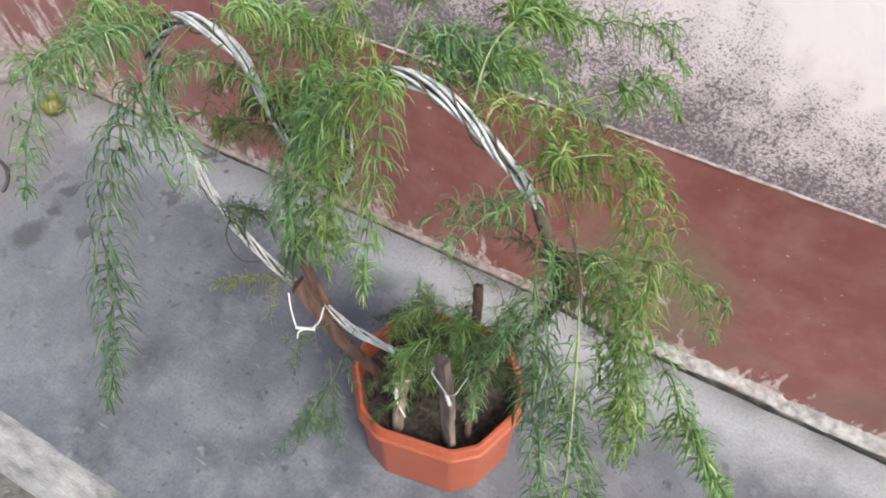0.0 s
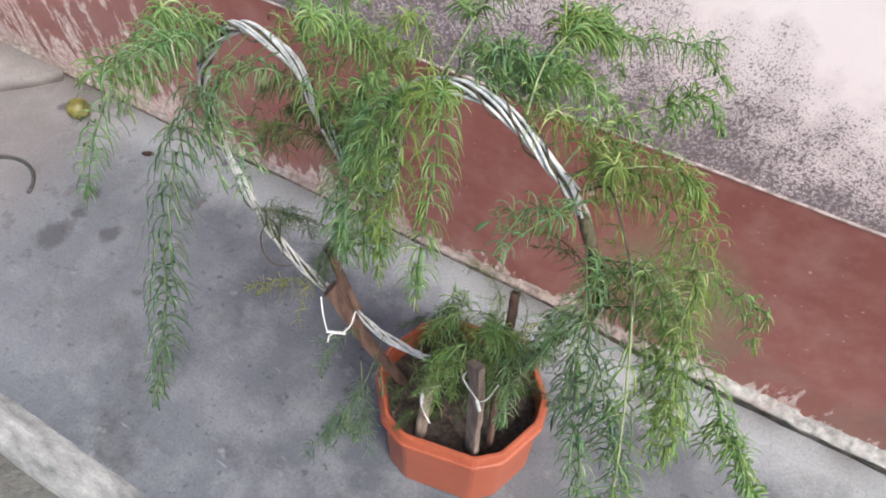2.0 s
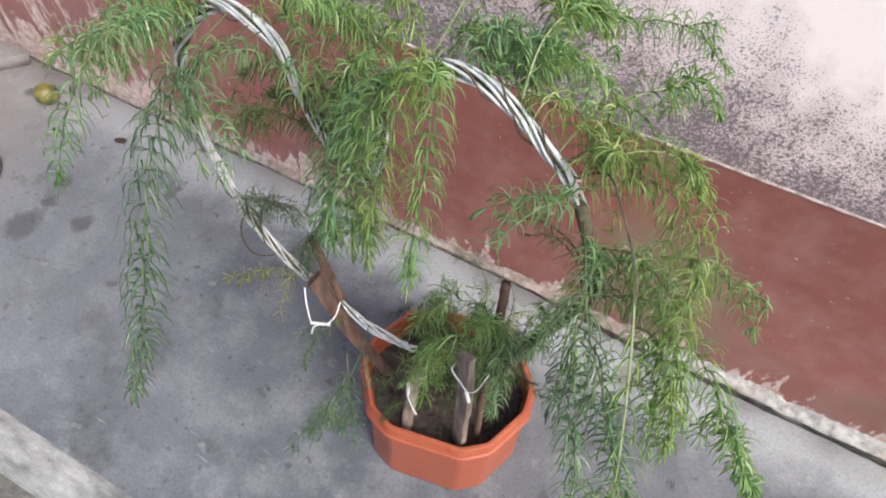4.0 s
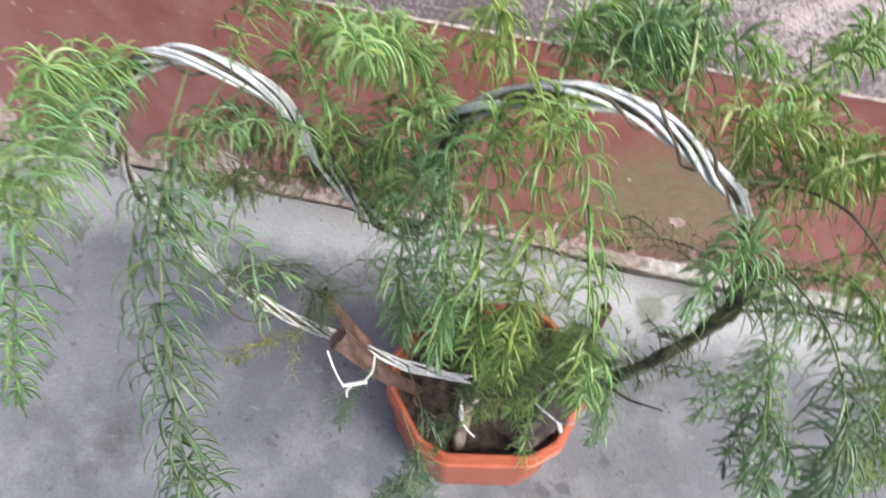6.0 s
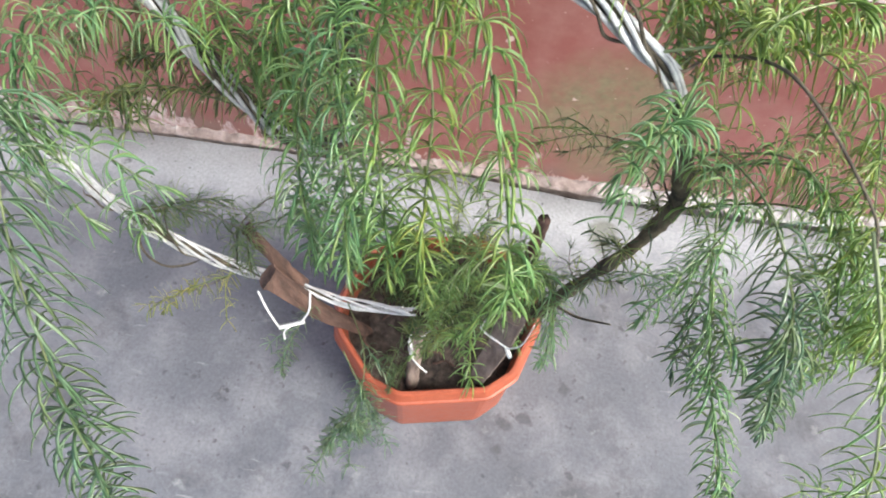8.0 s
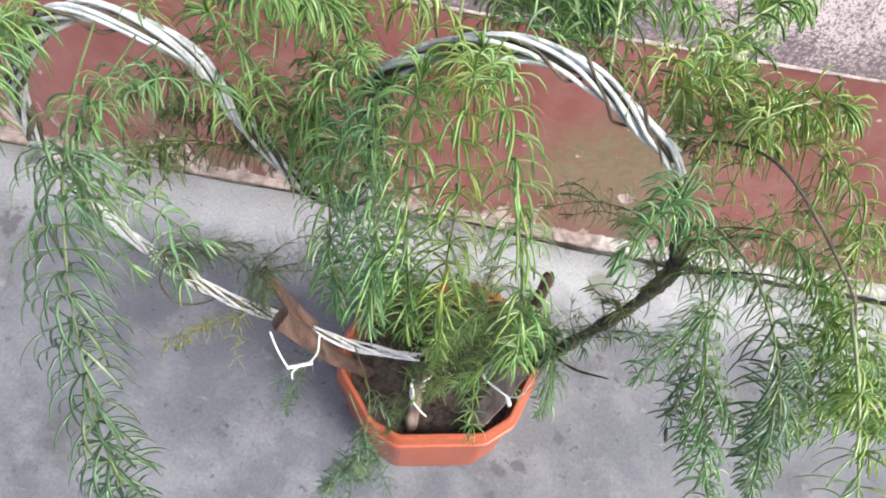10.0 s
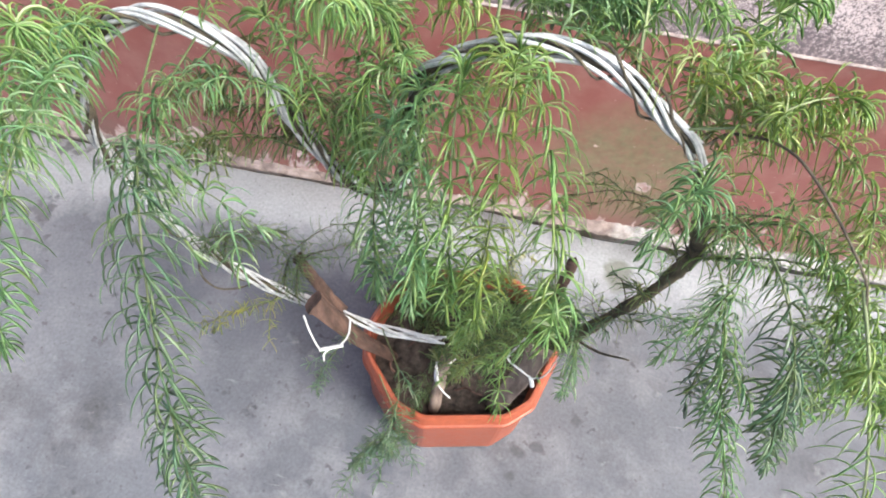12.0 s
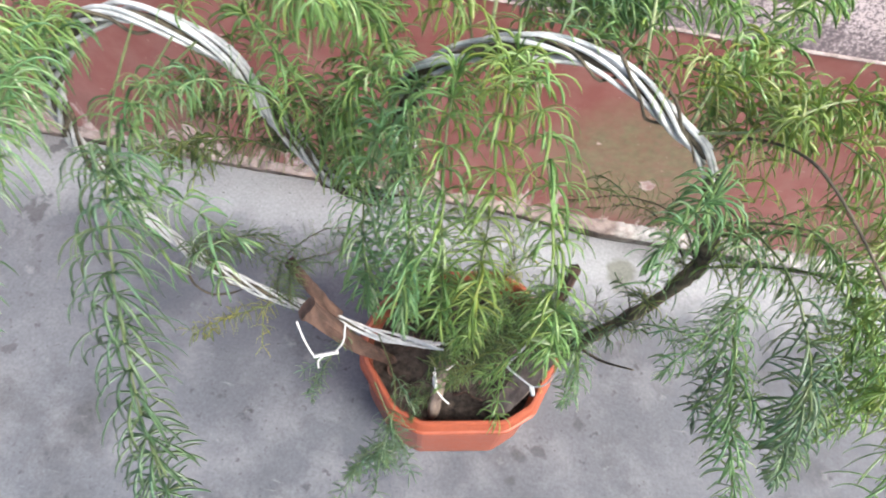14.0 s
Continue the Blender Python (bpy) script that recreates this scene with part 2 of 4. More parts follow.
def make_simple(name, c1, c2, scale, rough, metal=0.0, bump_str=0.3, bump_dist=0.002, stretch=(1, 1, 1), obj=True):
    m, n, l, b = mat(name, rough, metal)
    if obj:
        tc = n.new("ShaderNodeTexCoord")
        vec = tc.outputs["Object"]
    else:
        vec, _ = position(n)
    mp = n.new("ShaderNodeMapping")
    mp.inputs["Scale"].default_value = stretch
    l.new(vec, mp.inputs["Vector"])
    a = noise_tex(n, l, mp.outputs[0], scale, 6, 0.6)
    f = noise_tex(n, l, mp.outputs[0], scale * 9, 4, 0.6)
    col = ramp(n, l, a, (0.3, c1), (0.7, c2))
    col = mix_col(n, l, 0.3, col, ramp(n, l, f, (0.3, (0.25, 0.25, 0.25)), (0.7, (0.75, 0.75, 0.75))), "OVERLAY")
    l.new(col, b.inputs["Base Color"])
    l.new(ramp(n, l, f, (0.3, (rough * 0.85,) * 3), (0.7, (min(1, rough * 1.15),) * 3)), b.inputs["Roughness"])
    bump(n, l, b, math_node(n, l, "ADD", a, math_node(n, l, "MULTIPLY", f, 0.5)), bump_str, bump_dist)
    return m


def make_mortar():
    m, n, l, b = mat("flaking_mortar", 0.92)
    p, _ = position(n)
    a = noise_tex(n, l, p, 45, 6, 0.6)
    f = noise_tex(n, l, p, 400, 4, 0.6)
    col = ramp(n, l, a, (0.3, (0.19, 0.18, 0.17)), (0.7, (0.58, 0.56, 0.54)))
    # old reddish grime, thick along the worn end of the wall
    s = n.new("ShaderNodeSeparateXYZ")
    l.new(p, s.inputs[0])
    big = noise_tex(n, l, p, 7, 6, 0.65)
    west = math_node(n, l, "MULTIPLY", math_node(n, l, "SUBTRACT", 0.42, s.outputs["X"]), 0.55, True)
    grime = ramp(n, l, math_node(n, l, "ADD", big, math_node(n, l, "MINIMUM", west, 0.20)), (0.50, BLACK), (0.66, (0.85, 0.85, 0.85)))
    col = mix_col(n, l, grime, col, ramp(n, l, a, (0.35, (0.17, 0.12, 0.105)), (0.65, (0.33, 0.25, 0.225))))
    l.new(col, b.inputs["Base Color"])
    bump(n, l, b, math_node(n, l, "ADD", a, math_node(n, l, "MULTIPLY", f, 0.5)), 1.0, 0.007)
    return m


def make_needle(name, dark, light, tip):
    m, n, l, b = mat(name, 0.30)
    b.inputs["Specular IOR Level"].default_value = 0.9
    p, isle = position(n)
    patch = noise_tex(n, l, p, 14, 3)
    f = math_node(n, l, "ADD", math_node(n, l, "MULTIPLY", isle, 0.74), math_node(n, l, "MULTIPLY", patch, 0.4))
    r, g, h = light
    # the palest stop paints sky sheen as colour over whole needles
    col = ramp(n, l, f, (0.16, dark), (0.42, (r * 0.8, g * 0.85, h * 0.8)), (0.56, (r * 1.15, g * 0.95, h * 0.8)), (0.70, (r * 0.9, g * 1.0, h * 1.25)), (0.84, light), (1.0, tip))
    l.new(col, b.inputs["Base Color"])
    t = n.new("ShaderNodeBsdfTranslucent")
    l.new(col, t.inputs["Color"])
    mx = n.new("ShaderNodeMixShader")
    mx.inputs[0].default_value = 0.50
    l.new(b.outputs[0], mx.inputs[1])
    l.new(t.outputs[0], mx.inputs[2])
    l.new(mx.outputs[0], n["Material Output"].inputs["Surface"])
    return m


M_FLOOR = make_concrete()
M_PLASTER = make_plaster()
M_RED = make_red_paint()
M_MORTAR = make_mortar()
M_EDGE = make_simple("worn_edge_mortar", (0.13, 0.132, 0.135), (0.42, 0.415, 0.41), 34, 0.9, 0, 1.0, 0.008, (0.35, 1, 1), False)
M_RIDGE = make_simple("limewash_ridge", (0.10, 0.07, 0.065), (0.50, 0.41, 0.39), 50, 0.9, 0, 0.5, 0.002, obj=False)
M_EARTH = make_simple("dark_ground", (0.09, 0.085, 0.08), (0.16, 0.155, 0.14), 9, 0.95, 0, 0.9, 0.02, obj=False)
M_POT = make_simple("orange_plastic", (0.265, 0.063, 0.031), (0.335, 0.088, 0.045), 12, 0.36, 0, 0.12, 0.001)
M_SOIL = make_simple("potting_soil", (0.024, 0.018, 0.015), (0.13, 0.096, 0.078), 110, 0.97, 0, 1.0, 0.01)
M_BARK = make_simple("weathered_wood", (0.032, 0.018, 0.014), (0.20, 0.115, 0.086), 75, 0.85, 0, 1.0, 0.005, (1, 1, 0.14))
M_PALEWOOD = make_simple("bleached_wood", (0.095, 0.066, 0.053), (0.36, 0.28, 0.235), 75, 0.85, 0, 1.0, 0.005, (1, 1, 0.14))
M_DARKSTEM = make_simple("dark_stem_bark", (0.022, 0.018, 0.013), (0.14, 0.115, 0.075), 90, 0.8, 0, 0.9, 0.003)
M_BRANCH = make_simple("olive_brown_bark", (0.020, 0.017, 0.011), (0.20, 0.17, 0.105), 60, 0.8, 0, 1.0, 0.004)
M_STEM = make_simple("green_stem", (0.055, 0.085, 0.03), (0.14, 0.17, 0.065), 40, 0.55, 0, 0.3, 0.001)
M_PALESTEM = make_simple("pale_green_stem", (0.15, 0.19, 0.08), (0.25, 0.29, 0.14), 40, 0.5, 0, 0.3, 0.001)
M_WIRE = make_simple("grey_white_aluminium_wire", (0.27, 0.28, 0.29), (0.62, 0.63, 0.63), 70, 0.36, 0.12, 0.3, 0.0006)
M_TIE = make_simple("white_coated_tie_wire", (0.52, 0.52, 0.51), (0.74, 0.74, 0.73), 80, 0.4, 0, 0.2, 0.0005)
M_NEEDLE = make_needle("fern_green", (0.100, 0.205, 0.050), (0.295, 0.475, 0.150), (0.82, 0.88, 0.60))
M_NEEDLE_BLUE = make_needle("fern_bluish_green", (0.085, 0.185, 0.070), (0.260, 0.445, 0.185), (0.78, 0.86, 0.64))
M_NEEDLE_YELLOW = make_needle("fern_yellowing", (0.15, 0.20, 0.04), (0.36, 0.38, 0.08), (0.58, 0.50, 0.12))
M_NEEDLE_LIME = make_needle("fern_young_green", (0.115, 0.20, 0.042), (0.305, 0.435, 0.11), (0.80, 0.82, 0.45))
M_NEEDLE_TEAL = make_needle("fern_deep_green", (0.055, 0.115, 0.055), (0.175, 0.29, 0.145), (0.52, 0.62, 0.43))
# for dull sprigs, and for pot tufts with the pot's shade in their colour
M_NEEDLE_DARK = make_needle("fern_dull_and_shaded", (0.045, 0.095, 0.04), (0.11, 0.18, 0.06), (0.24, 0.27, 0.10))
M_NEEDLE_DULL = make_needle("fern_olive", (0.085, 0.14, 0.045), (0.215, 0.29, 0.095), (0.46, 0.50, 0.25))
M_FRUIT = make_simple("green_yellow_rind", (0.055, 0.050, 0.016), (0.24, 0.21, 0.05), 34, 0.5, 0, 0.3, 0.001)
M_LEAFLITTER = make_simple("dry_leaf_brown", (0.045, 0.03, 0.027), (0.12, 0.06, 0.05), 40, 0.8)
M_RUBBER = make_simple("black_rubber", (0.03, 0.03, 0.03), (0.07, 0.07, 0.07), 40, 0.6)


# ---------------------------------------------------------------- mesh helpers
def thing(name, label, category, group="", at=(0, 0, 0), kind=""):
    ob = new(name)
    ob.location = at
    ob.empty_display_size = 0.02
    return tagged(ob, label, category, group, kind)


def mesh_from(name, verts, faces, material, smooth=True):
    me = bpy.data.meshes.new(name)
    me.from_pydata([tuple(v) for v in verts], [], faces)
    me.validate()
    me.update()
    if smooth:
        me.polygons.foreach_set("use_smooth", [True] * len(me.polygons))
    me.materials.append(material)
    return me


def part(name, data, parent=None, label="", material=None, smooth=True):
    """Links a bmesh, or (verts, faces), or a mesh as one object under its thing."""
    if isinstance(data, bmesh.types.BMesh):
        me = bpy.data.meshes.new(name)
        data.to_mesh(me)
        data.free()
        me.materials.append(material)
        if smooth:
            me.polygons.foreach_set("use_smooth", [True] * len(me.polygons))
    elif isinstance(data, tuple):
        me = mesh_from(name, data[0], data[1], material, smooth)
    else:
        me = data
    ob = new(name, me)
    if parent is not None:
        ob.parent = parent
        at = parent.location if parent.type == "EMPTY" else Vector((0, 0, 0))
        ob.matrix_parent_inverse = Matrix.Translation(-at)
    return tagged(ob, label)


def spline(points, step=0.006):
    """Points evenly along a smooth curve through the given ones."""
    P = [Vector(p) for p in points]
    P = [2 * P[0] - P[1]] + P + [2 * P[-1] - P[-2]]
    out = []
    for a, b, c, d in zip(P, P[1:], P[2:], P[3:]):
        k = max(2, int((c - b).length / step))
        for i in range(k):
            t = i / k
            out.append(0.5 * (2 * b + (c - a) * t + (2 * a - 5 * b + 4 * c - d) * t * t + (3 * b - a - 3 * c + d) * t ** 3))
    out.append(P[-2])
    return out


def axes_along(pts):
    """Tangent and two normals at each point, carried along without twist."""
    out, n1 = [], None
    for i, p in enumerate(pts):
        t = (pts[min(i + 1, len(pts) - 1)] - pts[max(i - 1, 0)]).normalized()
        if n1 is None:
            n1 = t.orthogonal().normalized()
        n1 = (n1 - t * n1.dot(t)).normalized()
        out.append((t, n1, t.cross(n1)))
    return out


def tube(pts, radius, sides=6, wobble=0.0, seed=0, flat=1.0, data=None):
    """A capped tube; radius: a number or a function of 0..1 along it."""
    V, Fs = data if data else ([], [])
    base = len(V)
    rnd = random.Random(seed)
    fr = axes_along(pts)
    N = len(pts)
    for i, (p, (t, a, b)) in enumerate(zip(pts, fr)):
        r = radius(i / (N - 1)) if callable(radius) else radius
        for k in range(sides):
            ang = 2 * math.pi * k / sides
            rr = r * (1 + wobble * (rnd.random() - 0.5))
            V.append(p + a * math.cos(ang) * rr + b * math.sin(ang) * rr * flat)
    for i in range(N - 1):
        for k in range(sides):
            q = base + i * sides
            Fs.append((q + k, q + (k + 1) % sides, q + sides + (k + 1) % sides, q + sides + k))
    Fs.append(tuple(base + k for k in reversed(range(sides))))
    Fs.append(tuple(base + (N - 1) * sides + k for k in range(sides)))
    return V, Fs


def coil(pts, radius, turns, phase=0.0, wob=0.0, seed=0):
    """The path of a strand that winds round the path pts."""
    rnd = random.Random(seed)
    w = [rnd.uniform(0, 6.28) for _ in range(3)]
    fr = axes_along(pts)
    out = []
    for i, (p, (t, a, b)) in enumerate(zip(pts, fr)):
        s = i / (len(pts) - 1)
        ang = phase + 2 * math.pi * turns * s + 0.5 * math.sin(9 * s + w[0])
        r = radius * (1 + wob * math.sin(23 * s + w[1]))
        out.append(p + a * math.cos(ang) * r + b * math.sin(ang) * r)
    return out


def taper(r, s):
    return r * min(1.0, 0.15 + 7 * s, 0.15 + 7 * (1 - s))


def cut(pts, a, b):
    k = len(pts) - 1
    return pts[int(a * k): int(b * k) + 1]


# ---------------------------------------------------------------- the setting
def strip_mesh(x0, x1, rows, step, jitter, seed):
    """A sheet along x from a profile of (y, z); jitter roughens each row."""
    rnd = random.Random(seed)
    n = int((x1 - x0) / step)
    V, Fs = [], []
    for i in range(n + 1):
        x = x0 + (x1 - x0) * i / n
        for j, (y, z) in enumerate(rows):
            jy, jz = jitter[j]
            a = noise.noise(Vector((x * 9, j * 3.1 + seed, 0.3))) + 0.6 * noise.noise(Vector((x * 40, j * 5.3, seed)))
            c = noise.noise(Vector((x * 14, j * 2.7, seed + 4.1))) + 0.6 * noise.noise(Vector((x * 55, j * 1.3, seed + 9))) + 0.5 * noise.noise(Vector((x * 130, j * 2.9, seed + 2)))
            V.append((x, y + jy * a, z + jz * c))
    w = len(rows)
    for i in range(n):
        for j in range(w - 1):
            q = i * w + j
            Fs.append((q, q + w, q + w + 1, q + 1))
    return V, Fs


def drawn_in(sheet):
    """Moves the joint at the wall's foot closer to the wall along its old end."""
    V, Fs = sheet
    out = []
    for x, y, z in V:
        f = min(1.0, max(0.0, (0.30 - x) / 0.35))
        out.append((x, y * (1 - 0.45 * f * f * (3 - 2 * f)) if y > -0.06 else y, z))
    return out, Fs


def box(x0, x1, y0, y1, z0, z1):
    V = [(x, y, z) for x in (x0, x1) for y in (y0, y1) for z in (z0, z1)]
    return V, [(0, 1, 3, 2), (4, 6, 7, 5), (0, 4, 5, 1), (2, 3, 7, 6), (0, 2, 6, 4), (1, 5, 7, 3)]


BAND = 0.525
X0, X1 = -6.0, 6.0
ground = part("ground", box(-400, 400, -400, 400, -0.6, -0.11), None, "bare dark ground below the concrete walkway", M_EARTH, False)
tagged(ground, kind="structure", category="ground")
wall = part("wall_upper", box(X0, X1, 0.0, 0.22, BAND, 3.0), None, "pink limewashed plaster wall with black mildew", M_PLASTER, False)
tagged(wall, kind="structure", category="wall")
dado = part("wall_dado", strip_mesh(X0, X1, [(0.22, -0.3), (-0.0015, -0.3), (-0.002, 0.0), (-0.002, 0.2), (-0.002, BAND - 0.002), (-0.0012, BAND), (0.22, BAND - 0.001)], 0.02,
            [(0, 0), (0, 0), (0.0006, 0), (0.0005, 0), (0.0004, 0.0012), (0.0002, 0.0012), (0, 0)], 3), None, "dull red painted wall base with flaking paint", M_RED, False)
tagged(dado, kind="structure", category="wall")
floor = part("floor", drawn_in(strip_mesh(X0, X1, [(-0.042, -0.05), (-0.041, -0.005), (-0.044, 0.0), (-0.10, 0.0), (-0.3, 0.0), (-0.5, 0.0), (-0.66, 0.0), (-0.802, -0.001), (-0.804, -0.2)], 0.02,
             [(0.006, 0), (0.006, 0.002), (0.006, 0.001), (0, 0.001), (0, 0.001), (0, 0.001), (0, 0.001), (0.002, 0.001), (0, 0)], 1)), None, "worn grey concrete walkway with dark stains", M_FLOOR)
tagged(floor, kind="structure", category="floor")
fillet = part("mortar_fillet", drawn_in(strip_mesh(X0, X1, [(-0.012, -0.06), (-0.026, -0.008), (-0.031, 0.001), (-0.023, 0.003), (-0.015, 0.004), (-0.008, 0.006), (-0.0035, 0.012), (0.004, 0.013)], 0.004,
              [(0.003, 0), (0.005, 0.002), (0.005, 0.003), (0.006, 0.004), (0.006, 0.005), (0.004, 0.006), (0.0014, 0.012), (0, 0.012)], 2)), None, "cracked pale mortar strip along the wall foot", M_MORTAR)
tagged(fillet, kind="structure", category="trim")
edge = part("walkway_edge", strip_mesh(X0, X1, [(-0.796, -0.004), (-0.806, 0.002), (-0.835, 0.005), (-0.864, 0.003), (-0.882, -0.010), (-0.888, -0.14)], 0.012,
            [(0, 0), (0.003, 0.002), (0.002, 0.002), (0.003, 0.002), (0.006, 0.003), (0.004, 0)], 5), None, "pale worn mortar edge of the walkway", M_EDGE)
tagged(edge, kind="structure", category="trim")
tagged(part("paint_edge", strip_mesh(X0, X1, [(0.002, BAND - 0.003), (-0.0042, BAND - 0.0015), (-0.0044, BAND), (-0.0015, BAND + 0.0012), (0.002, BAND + 0.002)], 0.01,
                  [(0, 0), (0.001, 0.001), (0.0012, 0.0012), (0.001, 0.0015), (0, 0)], 7), None, "thin pale ridge where plaster meets red paint", M_RIDGE), kind="structure", category="trim")
# unseen wall, added to close the place behind the camera
for name, d in (("wall_behind", box(X0, X1, -4.2, -4.0, -0.2, 2.2)),):
    tagged(part(name, d, None, "plain pink wall added out of view behind the camera", M_PLASTER, False), kind="structure", category="wall")


def raised_slab():
    bm = bmesh.new()
    low = [bm.verts.new((x, y, 0.048)) for x, y in ((-5.9, -0.62), (-2.05, -0.60), (-1.655, -0.185), (-1.585, -0.112), (-1.530, -0.042), (-5.9, -0.042))]
    f = bm.faces.new(low)
    up = bmesh.ops.extrude_face_region(bm, geom=[f])["geom"]
    for v in up:
        if isinstance(v, bmesh.types.BMVert):
            v.co.x -= 0.035
            v.co.z = -0.02
    bmesh.ops.recalc_face_normals(bm, faces=bm.faces)
    bmesh.ops.bevel(bm, geom=[e for e in bm.edges], offset=0.003, segments=2, affect="EDGES")
    return bm


tagged(part("raised_slab", raised_slab(), None, "broken raised concrete slab beside the wall", M_FLOOR), kind="structure", category="slab")

# ---------------------------------------------------------------- the pot
PC = Vector((-0.010, -0.3935, 0))
PTURN = radians(11)
LONG_HALF, DEEP_HALF, CUT = 0.0950, 0.1305, 0.0300
TAN30 = math.tan(math.pi / 6)


def outline(inset, z):
    """A long hexagon with cut corners, drawn in by inset; each corner is slightly rounded."""
    a, h = LONG_HALF - inset * TAN30, DEEP_HALF - inset
    tip = LONG_HALF + DEEP_HALF * TAN30 - inset / math.cos(math.pi / 6)
    hexa = [Vector(p) for p in ((-a, -h, z), (a, -h, z), (tip, 0, z), (a, h, z), (-a, h, z), (-tip, 0, z))]
    corners = []
    for k in range(6):
        for other in (hexa[k - 1], hexa[(k + 1) % 6]):
            corners.append(hexa[k] + (other - hexa[k]).normalized() * (CUT - 0.3 * inset))
    out = []
    for k, c in enumerate(corners):
        before, after = corners[k - 1], corners[(k + 1) % 12]
        out.append(c + (before - c).normalized() * 0.004)
        out.append(c + (after - c).normalized() * 0.004)
    turn = Matrix.Rotation(PTURN, 3, "Z")
    return [turn @ p for p in out]


def loft(rings, close_first=True, close_last=True):
    V, Fs = [], []
    n = len(rings[0])
    for r in rings:
        V += [PC + p for p in r]
    for i in range(len(rings) - 1):
        for k in range(n):
            Fs.append((i * n + k, i * n + (k + 1) % n, (i + 1) * n + (k + 1) % n, (i + 1) * n + k))
    if close_first:
        Fs.append(tuple(reversed(range(n))))
    if close_last:
        Fs.append(tuple((len(rings) - 1) * n + k for k in range(n)))
    return V, Fs


POT_H = 0.214
pot = thing("plant_pot", "six-sided orange plastic pot with cut corners standing on the walkway", "pot", at=tuple(PC))
part("body", loft([outline(0.012, 0.001), outline(0.008, 0.005), outline(0.0075, POT_H - 0.030), outline(0.014, POT_H - 0.030), outline(0.016, POT_H - 0.040), outline(0.018, 0.012)]), pot, "", M_POT, False)
part("rim", loft([outline(0.020, POT_H - 0.050), outline(0.012, POT_H - 0.0325), outline(0.0040, POT_H - 0.0315), outline(0.0005, POT_H - 0.0290), outline(0.0, POT_H - 0.0265), outline(0.0014, POT_H - 0.0245), outline(0.0042, POT_H - 0.0235), outline(0.0042, POT_H - 0.0160),
                  outline(0.0022, POT_H - 0.0145), outline(0.0016, POT_H - 0.0125), outline(0.0030, POT_H - 0.0105), outline(0.0065, POT_H - 0.0030), outline(0.0090, POT_H), outline(0.0135, POT_H), outline(0.0155, POT_H - 0.003), outline(0.017, POT_H - 0.020), outline(0.020, POT_H - 0.050)], False, False),
     pot, "sloping rim with two raised ridges", M_POT, False)


# direction in degrees and distance of the pot's twelve sides from its middle
SIDES = [(q, DEEP_HALF) for q in (-90, 90)]
SIDES += [(q, LONG_HALF * math.cos(math.pi / 6) + DEEP_HALF / 2) for q in (-150, -30, 30, 150)]
SIDES += [(q, LONG_HALF / 2 + DEEP_HALF * math.cos(math.pi / 6) - CUT / 2) for q in (-120, -60, 60, 120)]
SIDES += [(q, LONG_HALF + DEEP_HALF * TAN30 - CUT / 2) for q in (0, 180)]


def soil_mesh():
    bm = bmesh.new()
    n = 76
    grid = {}
    for i in range(n + 1):
        for j in range(n + 1):
            u, v = (i / n - 0.5) * 0.31, (j / n - 0.5) * 0.27
            r = math.hypot(u, v)
            a = math.atan2(v, u)
            lim = min(d / max(math.cos(a - radians(q)), 0.05) for q, d in SIDES) - 0.0165
            if r > lim:
                u, v = u * lim / r, v * lim / r
            z = 0.166 + 0.012 * noise.noise(Vector((u * 16, v * 16, 2))) + 0.008 * noise.noise(Vector((u * 60, v * 60, 5))) + 0.006 * abs(noise.noise(Vector((u * 150, v * 150, 8))))
            grid[i, j] = bm.verts.new(PC + Matrix.Rotation(PTURN, 3, "Z") @ Vector((u, v, z)))
    for i in range(n):
        for j in range(n):
            try:
                bm.faces.new((grid[i, j], grid[i + 1, j], grid[i + 1, j + 1], grid[i, j + 1]))
            except ValueError:
                pass
    return bm


soil = part("soil", soil_mesh(), None, "dark crumbly potting soil filling the pot", M_SOIL)
tagged(soil, category="soil", kind="stuff")


# ---------------------------------------------------------------- stakes and ties
def stake(name, pts, radius, material, label, flat=1.0, seed=1, cat="stake"):
    sp = spline(pts, 0.008)
    rr = lambda s: (radius(s) if callable(radius) else radius) * (1 + 0.10 * noise.noise(Vector((s * 7, seed, 0))))
    sp = [p + Vector((noise.noise(Vector((i * 0.16, seed, 1))), noise.noise(Vector((i * 0.16, seed, 5))), 0)) * 0.0022 for i, p in enumerate(sp)]
    top = tube(sp, rr, 13, 0.24, seed, flat)
    # splintered, slanting end
    k = len(top[0]) - 13
    lo = min(v.x for v in top[0][k:])
    for v in top[0][k:]:
        v.z += 0.9 * (v.x - lo) * (1 if seed % 2 else -0.4) + 0.004 * noise.noise(v * 300)
    return tagged(part(name, top, None, label, material), category=cat, group="stakes in the pot")


